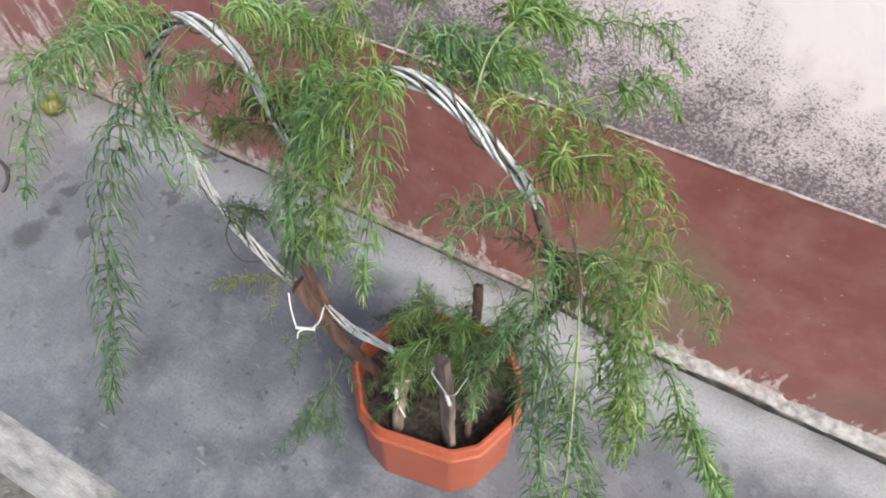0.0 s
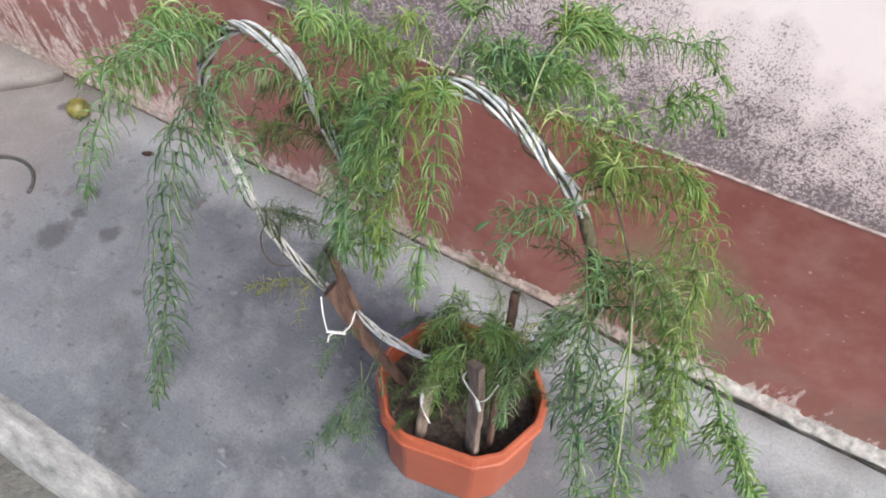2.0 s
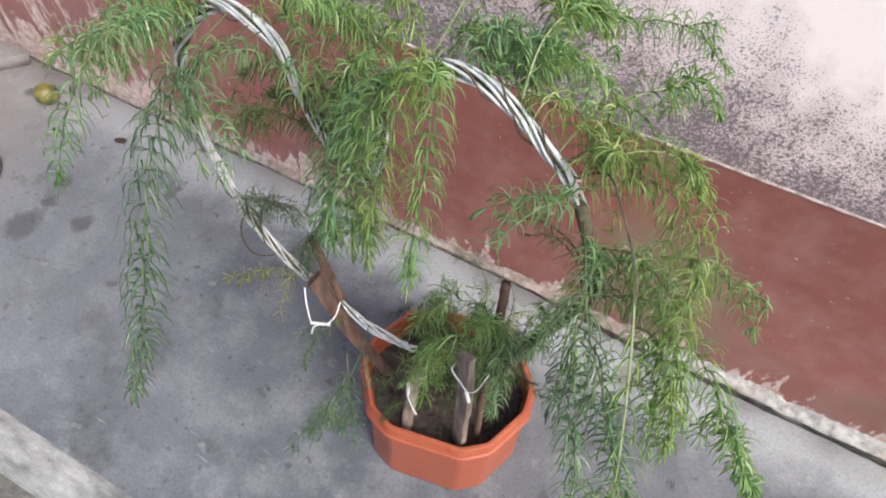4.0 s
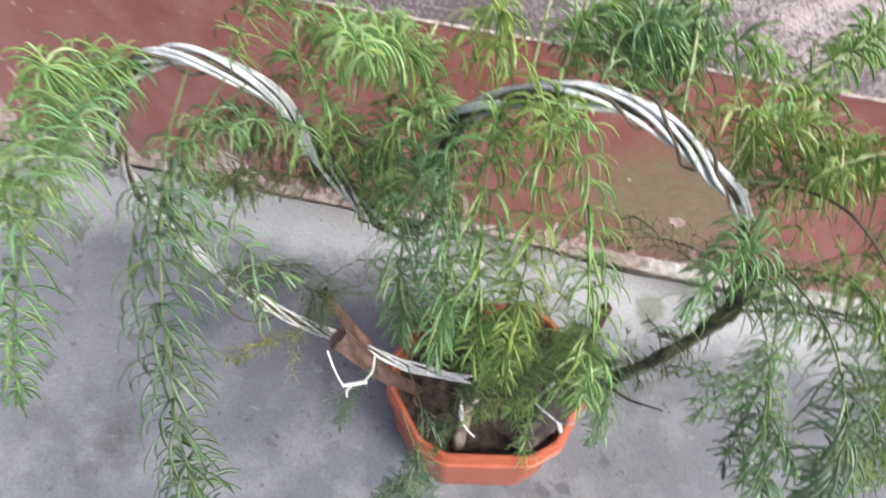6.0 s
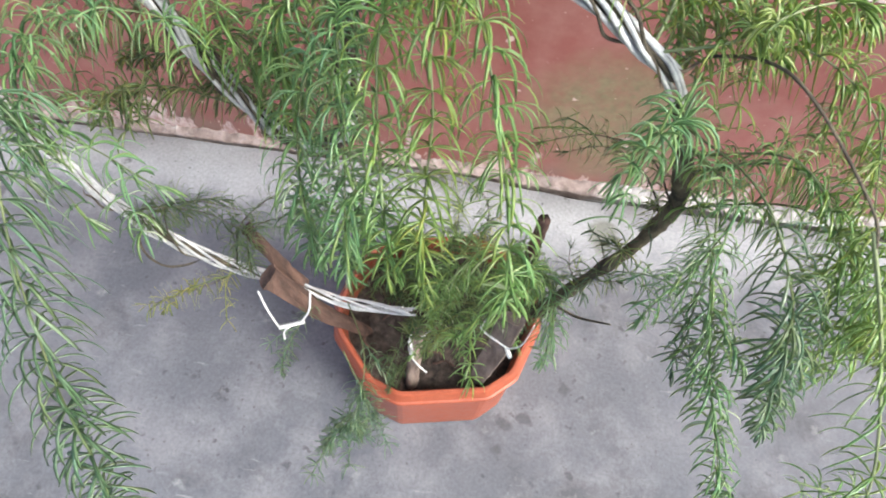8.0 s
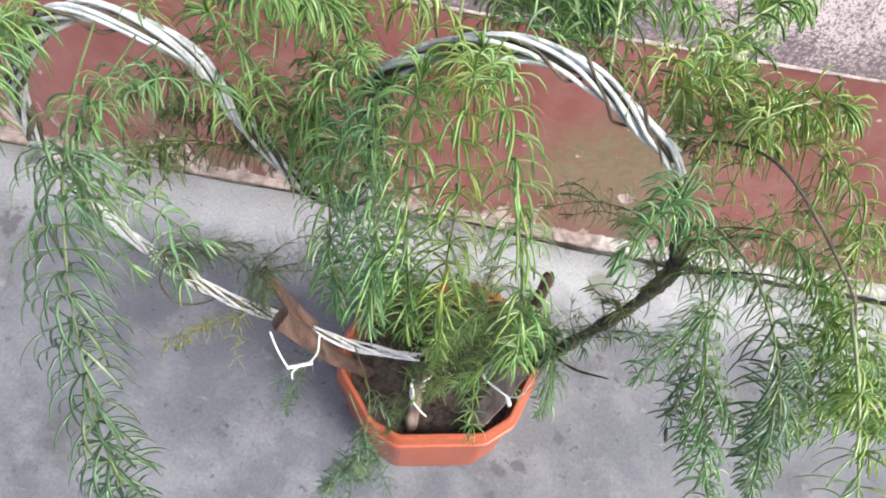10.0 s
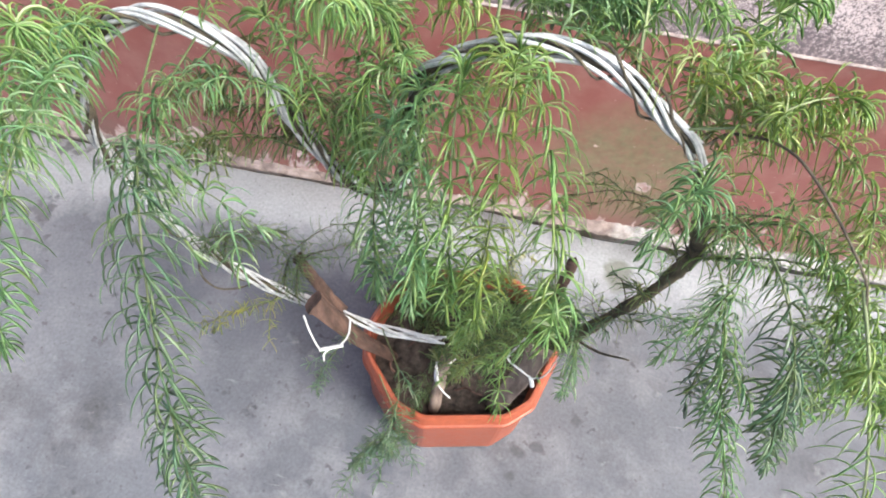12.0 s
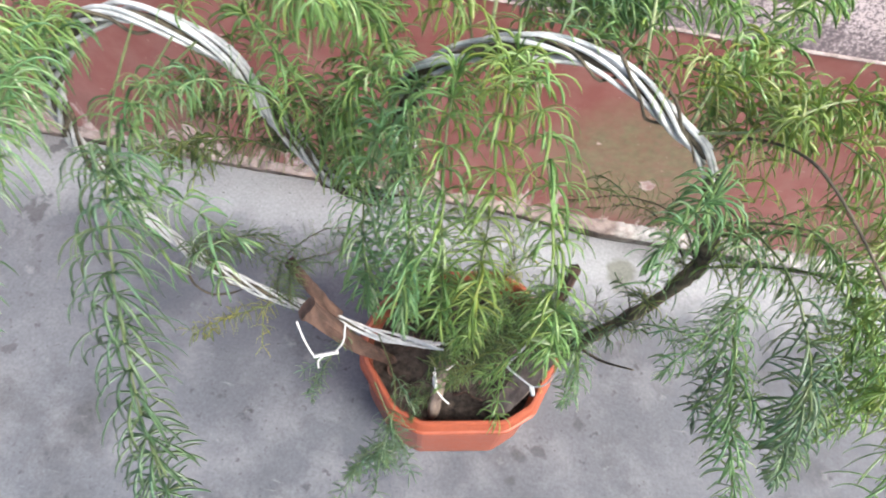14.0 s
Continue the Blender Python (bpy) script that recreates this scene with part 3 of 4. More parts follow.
def plank(name, pts, across, half_w, half_t, label, seed, material=None, narrow=0.0):
    """A split board along the points, its broad side along the vector across."""
    sp = spline(pts, 0.012)
    section = ((-1, -0.4), (-0.86, -1), (-0.3, -0.9), (0.3, -1.05), (0.9, -0.95), (1, -0.3), (0.95, 0.7), (0.5, 1), (-0.4, 1), (-0.95, 0.8))
    n = len(section)
    V, Fs = [], []
    for i, (p, (t, _, _)) in enumerate(zip(sp, axes_along(sp))):
        u = (across - t * across.dot(t)).normalized()
        w = t.cross(u)
        for k, (x, y) in enumerate(section):
            e = (1 + 0.09 * noise.noise(Vector((i * 0.35, k * 1.7, seed)))) * (1 - narrow * (1 - i / (len(sp) - 1)))
            V.append(p + u * x * half_w * e + w * y * half_t * e)
    m = len(sp)
    for k, (x, y) in enumerate(section):
        V[(m - 1) * n + k] += Vector((0, 0, 0.010 * x + 0.006 * noise.noise(Vector((k * 2.3, seed, 4)))))
    for i in range(m - 1):
        for k in range(n):
            Fs.append((i * n + k, i * n + (k + 1) % n, (i + 1) * n + (k + 1) % n, (i + 1) * n + k))
    Fs.append(tuple(reversed(range(n))))
    Fs.append(tuple((m - 1) * n + k for k in range(n)))
    return tagged(part(name, (V, Fs), None, label, material or M_PALEWOOD, False), category="stake", group="stakes in the pot")


plank("wooden_stake", [(-0.104, -0.410, 0.10), (-0.118, -0.432, 0.20), (-0.149, -0.466, 0.35), (-0.173, -0.474, 0.43), (-0.193, -0.477, 0.482)], Vector((0.8, 0.55, 0.4)), 0.0118, 0.0075, "thick reddish-brown split stake leaning out of the pot", 33, M_BARK, 0.4)
stake("wooden_stake", [(-0.172, -0.450, 0.40), (-0.194, -0.448, 0.460), (-0.215, -0.444, 0.520)], lambda s: 0.0085 - 0.002 * s, M_BARK, "thin broken wooden stake tied to the thicker one", 0.7, 9)
stake("wooden_stake", [(-0.036, -0.505, 0.090), (-0.035, -0.494, 0.160), (-0.033, -0.482, 0.236), (-0.031, -0.463, 0.314)], lambda s: 0.0105 - 0.001 * s, M_PALEWOOD, "short pale wooden stake under the wire's end", 0.85, 5)
plank("wooden_stake", [(0.058, -0.464, 0.080), (0.058, -0.474, 0.160), (0.061, -0.489, 0.300), (0.064, -0.500, 0.430), (0.062, -0.514, 0.555)], Vector((0.9, -0.42, 0)), 0.0132, 0.0055, "flat pale split-wood stake near the pot's front", 21)
stake("wooden_stake", [(0.080, -0.440, 0.090), (0.078, -0.446, 0.160), (0.075, -0.450, 0.318), (0.075, -0.450, 0.471), (0.074, -0.448, 0.636)], lambda s: 0.0058 + 0.0004 * s, M_BARK, "tall thin brown stick standing behind the branch", 0.9, 8)


def tie(name, loops, label):
    """A wire tie: each loop is a list of points of one bent wire."""
    d = ([], [])
    for pts, r in loops:
        tube(spline(pts, 0.003), r, 7, data=d)
    return tagged(part(name, d, None, label, M_TIE), category="wire tie", group="white wire ties")


def twist(a, b, r, turns):
    a, b = Vector(a), Vector(b)
    line = [a.lerp(b, i / 24) for i in range(25)]
    return [(coil(line, r, turns, ph), r) for ph in (0, math.pi)]


tie("wire_tie", [([(-0.203, -0.490, 0.466), (-0.196, -0.500, 0.445), (-0.188, -0.508, 0.424), (-0.184, -0.511, 0.417)], 0.0012),
                 ([(-0.177, -0.521, 0.404), (-0.178, -0.515, 0.412), (-0.172, -0.508, 0.416)], 0.0011),
                 ([(-0.160, -0.503, 0.420), (-0.151, -0.494, 0.436), (-0.150, -0.480, 0.455)], 0.0012)]
    + twist((-0.184, -0.512, 0.416), (-0.157, -0.502, 0.419), 0.0013, 4), "white wire tied round the leaning stake")
tie("wire_tie", [([(0.053, -0.484, 0.504), (0.041, -0.496, 0.477), (0.041, -0.500, 0.469), (0.056, -0.507, 0.463), (0.072, -0.513, 0.457)], 0.0014),
                 ([(0.072, -0.513, 0.457), (0.083, -0.513, 0.476), (0.091, -0.500, 0.506)], 0.0009)]
    + twist((0.070, -0.514, 0.459), (0.076, -0.515, 0.436), 0.0014, 4), "white wire tied round the pale split stake")
tie("wire_tie", [([(-0.041, -0.467, 0.312), (-0.040, -0.481, 0.284), (-0.028, -0.490, 0.262), (-0.014, -0.495, 0.245)], 0.0012),
                 ([(-0.041, -0.467, 0.312), (-0.025, -0.469, 0.320), (-0.016, -0.458, 0.315)], 0.0012)]
    + twist((-0.041, -0.472, 0.306), (-0.035, -0.486, 0.279), 0.0014, 4), "white wire tied round the short pale stake")

# ---------------------------------------------------------------- the heart of bound wire
# left end on the short stake, round the left lobe, down to the notch, round the right lobe and back to the pot
HY = -0.455
heart = spline([(-0.035, -0.467, 0.400), (-0.090, -0.462, 0.386), (-0.150, -0.458, 0.393), (-0.221, HY, 0.428), (-0.273, HY, 0.464), (-0.311, HY, 0.510), (-0.333, HY, 0.563), (-0.347, HY, 0.606), (-0.358, HY, 0.672), (-0.361, HY, 0.715),
                (-0.357, HY, 0.758), (-0.341, HY, 0.802), (-0.309, HY, 0.845), (-0.280, HY, 0.869), (-0.255, HY, 0.876), (-0.225, HY, 0.869), (-0.202, HY, 0.854), (-0.191, HY, 0.834), (-0.183, HY, 0.808),
                (-0.168, HY, 0.770), (-0.146, HY, 0.730), (-0.119, HY, 0.710), (-0.098, HY, 0.724), (-0.086, HY, 0.761), (-0.083, HY, 0.800), (-0.084, HY, 0.838), (-0.077, HY, 0.863),
                (-0.060, HY, 0.882), (-0.039, HY, 0.895), (-0.014, HY, 0.904), (0.009, HY, 0.905), (0.032, HY, 0.899), (0.058, HY, 0.884), (0.085, HY, 0.860), (0.107, HY, 0.843), (0.127, HY, 0.815),
                (0.146, HY, 0.770), (0.162, HY, 0.720), (0.165, -0.457, 0.685), (0.151, -0.465, 0.645), (0.133, -0.473, 0.612), (0.121, -0.473, 0.570), (0.111, -0.471, 0.525), (0.098, -0.467, 0.468), (0.072, -0.452, 0.405)], 0.005)
wire_heart = thing("wire_heart_frame", "heart-shaped frame of bundled grey-white wires", "plant support")


def along(x, z):
    """How far round the heart, from 0 to 1, its point nearest to (x, z) lies."""
    k = min(range(len(heart)), key=lambda i: (heart[i].x - x) ** 2 + (heart[i].z - z) ** 2)
    return k / (len(heart) - 1)


SHOULDER = along(0.115, 0.835)
for k in range(7):
    # strands laid side by side in a loose rope
    path = coil(heart, 0.0052, 9.0, k * math.tau / 7, 0.3, k)
    path = cut(path, 0.003 * (k % 4), SHOULDER + 0.008 * (k % 4))
    part("wire", tube(path, 0.00158, 8), wire_heart, "", M_WIRE)


# ---------------------------------------------------------------- the fern
fern = thing("asparagus_fern", "wired asparagus fern with drooping needle-leaved green fronds", "plant", at=(0.0, -0.40, 0.16))
# dark core added along the whole rope; it stands in for shade between strands
part("woody_stem", tube(cut(heart, 0.06, SHOULDER), 0.0034, 7, 0.2, 5), fern, "dark core added inside the rope so its gaps look shaded", M_DARKSTEM)
# old brown roots and dead stems at the foot
rr = random.Random(31)
for k in range(14):
    x, y = rr.uniform(-0.10, 0.02), rr.uniform(-0.46, -0.34)
    pts = [Vector((x, y, 0.155))]
    d = Vector((rr.uniform(-1, 1), rr.uniform(-1, 1), rr.uniform(0.5, 1.2))).normalized()
    for q in range(5):
        d = (d + Vector((rr.uniform(-0.8, 0.8), rr.uniform(-0.8, 0.8), rr.uniform(-0.7, 0.3)))).normalized()
        p = pts[-1] + d * 0.017
        p.x, p.y, p.z = min(max(p.x, -0.115), 0.1), min(max(p.y, -0.485), -0.27), max(p.z, 0.158)
        pts.append(p)
    part("root", tube(spline(pts, 0.004), lambda s: 0.0026 - 0.0014 * s, 6, 0.2, k), fern, "dead brown root", M_BARK)
part("woody_stem", tube(coil(cut(heart, along(0.127, 0.815), 1.0), 0.0020, 1.0, 0.6, 0.2, 11), lambda s: 0.0052 + 0.0012 * min(1, 4 * s) + 0.0010 * math.sin(9 * s) + 0.0008 * math.sin(41 * s), 12, 0.30, 2), fern, "thick dark olive-brown bark", M_BRANCH)
for a, b, r, radius, turns, count_of, note in (
        (along(-0.086, 0.761), along(-0.066, 0.877), 0.0072, 0.0026, 0.9, 5, "dark stem wound round the wires"),
        (along(-0.150, 0.737), along(-0.086, 0.775), 0.0070, 0.0022, 0.9, 4, "dark stem wound round the wires"),
        (along(-0.357, 0.665), along(-0.295, 0.857), 0.0070, 0.0020, 1.5, 3, "dark stem wound round the wires"),
        (along(-0.194, 0.84), along(-0.150, 0.737), 0.0072, 0.0015, 0.8, 3, "dark stem wound round the wires"),
        (along(-0.060, 0.882), SHOULDER, 0.0088, 0.0011, 2.0, 2, "thin dark twining stem"),
        (along(-0.273, 0.464), along(-0.342, 0.606), 0.0092, 0.0011, 1.2, 1, "thin dark twining stem"),
        (along(-0.295, 0.857), along(-0.194, 0.84), 0.0084, 0.0013, 0.8, 1, "thin dark twining stem")):
    for k in range(count_of):
        way = coil(cut(heart, a, b), r * (1 - 0.12 * (k % 3)), turns, k * math.tau / count_of + 0.7, 0.25, 12 + k)
        part("woody_stem", tube(way, lambda s: taper(radius, s), 6, 0.14, 3 + k), fern, note, M_DARKSTEM)


# a loose loop of twining stem beside the lower wires
part("woody_stem", tube(spline([(-0.312, -0.460, 0.538), (-0.328, -0.465, 0.499), (-0.330, -0.467, 0.464), (-0.318, -0.467, 0.443), (-0.295, -0.465, 0.449), (-0.273, -0.460, 0.462)], 0.004), lambda s: taper(0.0013, s), 6, 0.12, 8), fern, "thin dark twining stem", M_DARKSTEM)


def needle(V, Fs, base, out, axis, length, width, droop, rnd, segs=6):
    """One three-sided tapered needle that leaves its stem outwards and arches over in an even curve."""
    p = Vector(base)
    d = out.normalized()
    side = d.cross(axis)
    if side.length < 1e-4:
        side = d.orthogonal()
    side.normalize()
    pull = Vector((axis.x * 0.35, axis.y * 0.35, -1.0)).normalized() * droop * rnd.uniform(0.8, 1.2)
    sway = side * rnd.uniform(-0.14, 0.14)
    b0 = len(V)
    step = length / segs
    for i in range(segs):
        w = width * (0.60, 0.95, 1.0, 1.0, 0.95, 0.75)[i] * 0.5
        up = side.cross(d).normalized()
        V.append(p + side * w)
        V.append(p - side * w)
        V.append(p + up * w * 0.55)
        d = (d + pull * (0.12, 0.30, 0.55, 0.80, 1.00, 1.05)[i] + sway).normalized()
        side = (side - d * side.dot(d)).normalized()
        p = p + d * step
    V.append(p)
    for i in range(segs - 1):
        q = b0 + 3 * i
        Fs.append((q, q + 1, q + 4, q + 3))
        Fs.append((q + 1, q + 2, q + 5, q + 4))
        Fs.append((q + 2, q, q + 3, q + 5))
    q = b0 + 3 * (segs - 1)
    t = len(V) - 1
    Fs.extend(((q, q + 1, t), (q + 1, q + 2, t), (q + 2, q, t)))


count = [0]


def frond(*pts, length=0.028, per=10, gap=0.012, side=2, green=None, stem=0.0007, stem_mat=None, droop=1.0, bare=0.0, splay=(1.25, 1.85), width=0.00140, label=""):
    """A frond: a thin stem along the points, with tufts of needles at its nodes."""
    count[0] += 1
    rnd = random.Random(100 + count[0])
    sp = spline(pts, 0.004)
    # a little natural unevenness
    ph = [rnd.uniform(0, 6.28) for _ in range(3)]
    N = len(sp) - 1
    sp = [p + Vector((math.sin(5 * i / N + ph[0]), math.sin(6 * i / N + ph[1]), math.sin(7 * i / N + ph[2]))) * 0.003 * (i / N) for i, p in enumerate(sp)]
    s_ob = part("frond", tube(sp, lambda s: stem * (1.25 - 0.8 * s), 5), fern, label, stem_mat or M_STEM)
    fr = axes_along(sp)
    V, Fs = [], []
    run, turn = 0.0, rnd.uniform(0, 6.28)
    for i in range(1, len(sp)):
        run += (sp[i] - sp[i - 1]).length
        if run < gap or i / N < bare:
            continue
        run = -rnd.uniform(-0.15, 0.25) * gap
        t, a, b = fr[i]
        s = i / N
        size = length * (0.75 + 0.45 * math.sin(math.pi * min(1, s * 0.9 + 0.12))) * (1.0 if s < 0.92 else 0.72)
        k = per + rnd.choice((-2, -1, 0, 0, 1, 2))
        turn += 2.4
        for j in range(k):
            ang = turn + 2 * math.pi * j / k + rnd.uniform(-0.4, 0.4)
            tilt = rnd.uniform(*splay)
            out = (a * math.cos(ang) + b * math.sin(ang)) * math.sin(tilt) + t * math.cos(tilt) + Vector((0, 0, rnd.uniform(0.10, 0.45)))
            needle(V, Fs, sp[i], out, t, size * rnd.uniform(0.75, 1.15), width * rnd.uniform(0.8, 1.2), droop * rnd.uniform(0.6, 1.3), rnd)
    for j in range(side):
        # short side sprays
        i = int(N * (0.25 + 0.65 * (j + rnd.random()) / side))
        t, a, b = fr[i]
        ang = rnd.uniform(0, 6.28)
        d = (t * 0.8 + (a * math.cos(ang) + b * math.sin(ang)) * 0.9).normalized()
        ln = rnd.uniform(0.028, 0.05)
        sub = [sp[i] + d * ln * q / 8 + Vector((0, 0, -0.45 * ln * (q / 8) ** 2)) for q in range(9)]
        tube(sub, 0.0006, 4, data=(V, Fs))
        for q, (t2, a2, b2) in list(enumerate(axes_along(sub)))[2::2]:
            for k2 in range(per - 2):
                ang2 = rnd.uniform(0, 6.28)
                tilt = rnd.uniform(*splay)
                out = (a2 * math.cos(ang2) + b2 * math.sin(ang2)) * math.sin(tilt) + t2 * math.cos(tilt) + Vector((0, 0, 0.2))
                needle(V, Fs, sub[q], out, t2, length * rnd.uniform(0.6, 1.0), width * rnd.uniform(0.8, 1.1), droop * rnd.uniform(0.5, 1.4), rnd)
    tip_t = fr[-1][0]
    for j in range(6):
        o = tip_t + Vector((rnd.uniform(-1, 1), rnd.uniform(-1, 1), rnd.uniform(-1, 1))) * 0.45
        needle(V, Fs, sp[-1], o, tip_t, length * rnd.uniform(0.5, 0.9), width, droop * 0.5, rnd)
    part("needles", (V, Fs), s_ob, "", green or M_NEEDLE)
    return s_ob


LONG = dict(length=0.031, width=0.0017, per=12, gap=0.0115, side=0, splay=(1.40, 1.75), green=M_NEEDLE_TEAL)
MIDDLE = dict(length=0.030, per=13, gap=0.0100, side=0, splay=(1.30, 1.80), droop=0.85, width=0.0016)
SPRAY = dict(length=0.027, per=11, gap=0.0100, side=2, splay=(1.25, 1.8), droop=0.9, width=0.0016)
# long fronds that hang over the front of the left lobe
frond((-0.252, -0.457, 0.876), (-0.237, -0.530, 0.874), (-0.211, -0.606, 0.858), (-0.199, -0.666, 0.789), (-0.195, -0.710, 0.705), (-0.193, -0.757, 0.634), bare=0.22, **{**LONG, "per": 13, "length": 0.035})
frond((-0.300, -0.454, 0.860), (-0.284, -0.512, 0.893), (-0.259, -0.563, 0.922), (-0.250, -0.608, 0.928), (-0.265, -0.644, 0.878), (-0.285, -0.665, 0.815), **{**LONG, "per": 9, "width": 0.0014, "green": M_NEEDLE_BLUE})
frond((-0.262, -0.555, 0.918), (-0.283, -0.580, 0.912), (-0.303, -0.598, 0.902), (-0.318, -0.604, 0.890), **{**SPRAY, "per": 9, "side": 1})
frond((-0.290, -0.458, 0.868), (-0.300, -0.500, 0.900), (-0.292, -0.540, 0.912), (-0.278, -0.570, 0.895), **SPRAY)
frond((-0.318, -0.458, 0.838), (-0.325, -0.490, 0.862), (-0.318, -0.525, 0.868), (-0.308, -0.552, 0.845), **SPRAY)
# bluish sprays that hang inside the left lobe
frond((-0.215, -0.457, 0.866), (-0.230, -0.520, 0.868), (-0.222, -0.548, 0.848), (-0.192, -0.556, 0.838), (-0.163, -0.565, 0.826), **{**SPRAY, "per": 8, "side": 1, "green": M_NEEDLE_BLUE, "bare": 0.2})
frond((-0.228, -0.457, 0.870), (-0.236, -0.530, 0.862), (-0.230, -0.560, 0.828), (-0.214, -0.575, 0.792), **{**SPRAY, "per": 8, "side": 1, "green": M_NEEDLE_BLUE, "bare": 0.25})
frond((-0.186, -0.457, 0.826), (-0.182, -0.473, 0.848), (-0.200, -0.484, 0.861), (-0.219, -0.496, 0.866), (-0.232, -0.508, 0.856), **{**SPRAY, "per": 8, "side": 1, "green": M_NEEDLE_BLUE})
frond((-0.150, -0.452, 0.735), (-0.175, -0.431, 0.742), (-0.211, -0.440, 0.739), (-0.242, -0.458, 0.752), (-0.271, -0.475, 0.765), **{**SPRAY, "green": M_NEEDLE_DULL, "per": 8})
frond((-0.188, -0.451, 0.779), (-0.210, -0.435, 0.805), (-0.247, -0.433, 0.804), (-0.280, -0.434, 0.771), **{**SPRAY, "green": M_NEEDLE_DULL, "per": 8})
frond((-0.157, -0.447, 0.717), (-0.175, -0.430, 0.747), (-0.218, -0.417, 0.757), (-0.265, -0.416, 0.733), **{**SPRAY, "green": M_NEEDLE_DULL, "per": 8})
frond((-0.180, -0.450, 0.747), (-0.218, -0.446, 0.750), (-0.261, -0.448, 0.733), (-0.294, -0.448, 0.701), **{**SPRAY, "green": M_NEEDLE_DULL, "per": 7})
# fronds between the lobes
frond((-0.192, -0.456, 0.790), (-0.172, -0.458, 0.817), (-0.142, -0.458, 0.822), (-0.114, -0.460, 0.786), **{**SPRAY, "per": 8, "side": 1})
frond((-0.122, -0.453, 0.708), (-0.129, -0.452, 0.789), (-0.112, -0.463, 0.858), (-0.088, -0.474, 0.900), **SPRAY)
frond((-0.142, -0.453, 0.728), (-0.153, -0.450, 0.793), (-0.160, -0.457, 0.858), (-0.172, -0.466, 0.898), **{**SPRAY, "per": 7})
frond((-0.161, -0.453, 0.755), (-0.174, -0.435, 0.809), (-0.180, -0.415, 0.852), (-0.174, -0.388, 0.870), **{**SPRAY, "per": 7})
frond((-0.078, -0.456, 0.868), (-0.118, -0.451, 0.915), (-0.132, -0.484, 0.948), (-0.108, -0.524, 0.975), **{**SPRAY, "side": 1, "per": 8})
frond((-0.084, -0.452, 0.838), (-0.106, -0.438, 0.885), (-0.112, -0.464, 0.928), (-0.124, -0.501, 0.958), **{**SPRAY, "side": 1, "per": 8})
frond((-0.086, -0.452, 0.830), (-0.115, -0.420, 0.870), (-0.145, -0.410, 0.895), (-0.165, -0.420, 0.890), **SPRAY)
# fronds that hang through the middle of the right lobe
frond((-0.024, -0.456, 0.902), (-0.010, -0.486, 0.914), (0.005, -0.518, 0.893), (0.018, -0.552, 0.864), (0.026, -0.587, 0.830), (0.027, -0.600, 0.790), **MIDDLE)
frond((-0.034, -0.456, 0.898), (-0.022, -0.493, 0.918), (-0.025, -0.519, 0.906), (-0.020, -0.543, 0.885), (-0.018, -0.567, 0.846), (-0.015, -0.585, 0.785), **{**MIDDLE, "green": M_NEEDLE_LIME})
frond((-0.050, -0.456, 0.889), (-0.050, -0.505, 0.896), (-0.046, -0.540, 0.874), (-0.042, -0.568, 0.828), (-0.040, -0.580, 0.775), **MIDDLE)
frond((-0.073, -0.454, 0.868), (-0.077, -0.487, 0.876), (-0.068, -0.527, 0.863), (-0.061, -0.563, 0.826), (-0.060, -0.576, 0.760), **{**MIDDLE, "green": M_NEEDLE_BLUE})
frond((-0.085, -0.454, 0.820), (-0.095, -0.490, 0.845), (-0.098, -0.525, 0.825), (-0.095, -0.545, 0.775), (-0.090, -0.548, 0.715), **{**MIDDLE, "green": M_NEEDLE_BLUE})
frond((-0.084, -0.454, 0.790), (-0.085, -0.485, 0.795), (-0.073, -0.507, 0.756), (-0.064, -0.519, 0.690), **{**MIDDLE, "green": M_NEEDLE_BLUE})
# short bluish tufts hanging at the outer side of the right shoulder
frond((0.150, -0.457, 0.770), (0.164, -0.510, 0.800), (0.152, -0.540, 0.765), (0.141, -0.548, 0.722), (0.136, -0.550, 0.690), **{**SPRAY, "green": M_NEEDLE_BLUE, "per": 9, "side": 2, "width": 0.0012})
frond((0.158, -0.457, 0.735), (0.168, -0.505, 0.745), (0.172, -0.545, 0.710), (0.178, -0.570, 0.655), **{**SPRAY, "green": M_NEEDLE_TEAL, "per": 7, "side": 1, "bare": 0.3})
# a bluish spray from the right shoulder into the lobe
frond((0.120, -0.457, 0.825), (0.113, -0.492, 0.846), (0.098, -0.512, 0.864), (0.076, -0.552, 0.872), **{**SPRAY, "green": M_NEEDLE_BLUE, "per": 7, "side": 2})
# fronds on the outside of the right lobe
frond((0.145, -0.457, 0.775), (0.160, -0.490, 0.780), (0.170, -0.535, 0.744), (0.189, -0.570, 0.691), (0.211, -0.592, 0.635), (0.231, -0.625, 0.588), (0.246, -0.655, 0.540), **{**LONG, "per": 10, "side": 2, "bare": 0.22, "green": M_NEEDLE_BLUE})
frond((0.135, -0.457, 0.795), (0.155, -0.530, 0.842), (0.182, -0.575, 0.815), (0.213, -0.580, 0.745), (0.246, -0.585, 0.655), (0.290, -0.590, 0.550), **{**LONG, "bare": 0.25, "per": 8})
arch = spline([(0.108, -0.455, 0.846), (0.118, -0.452, 0.838), (0.133, -0.448, 0.850), (0.154, -0.491, 0.886), (0.195, -0.546, 0.867), (0.205, -0.566, 0.851)], 0.004)
part("woody_stem", tube(arch, lambda s: 0.0011 - 0.0003 * s, 7, 0.1, 4), fern, "thin dark arching stem", M_DARKSTEM)
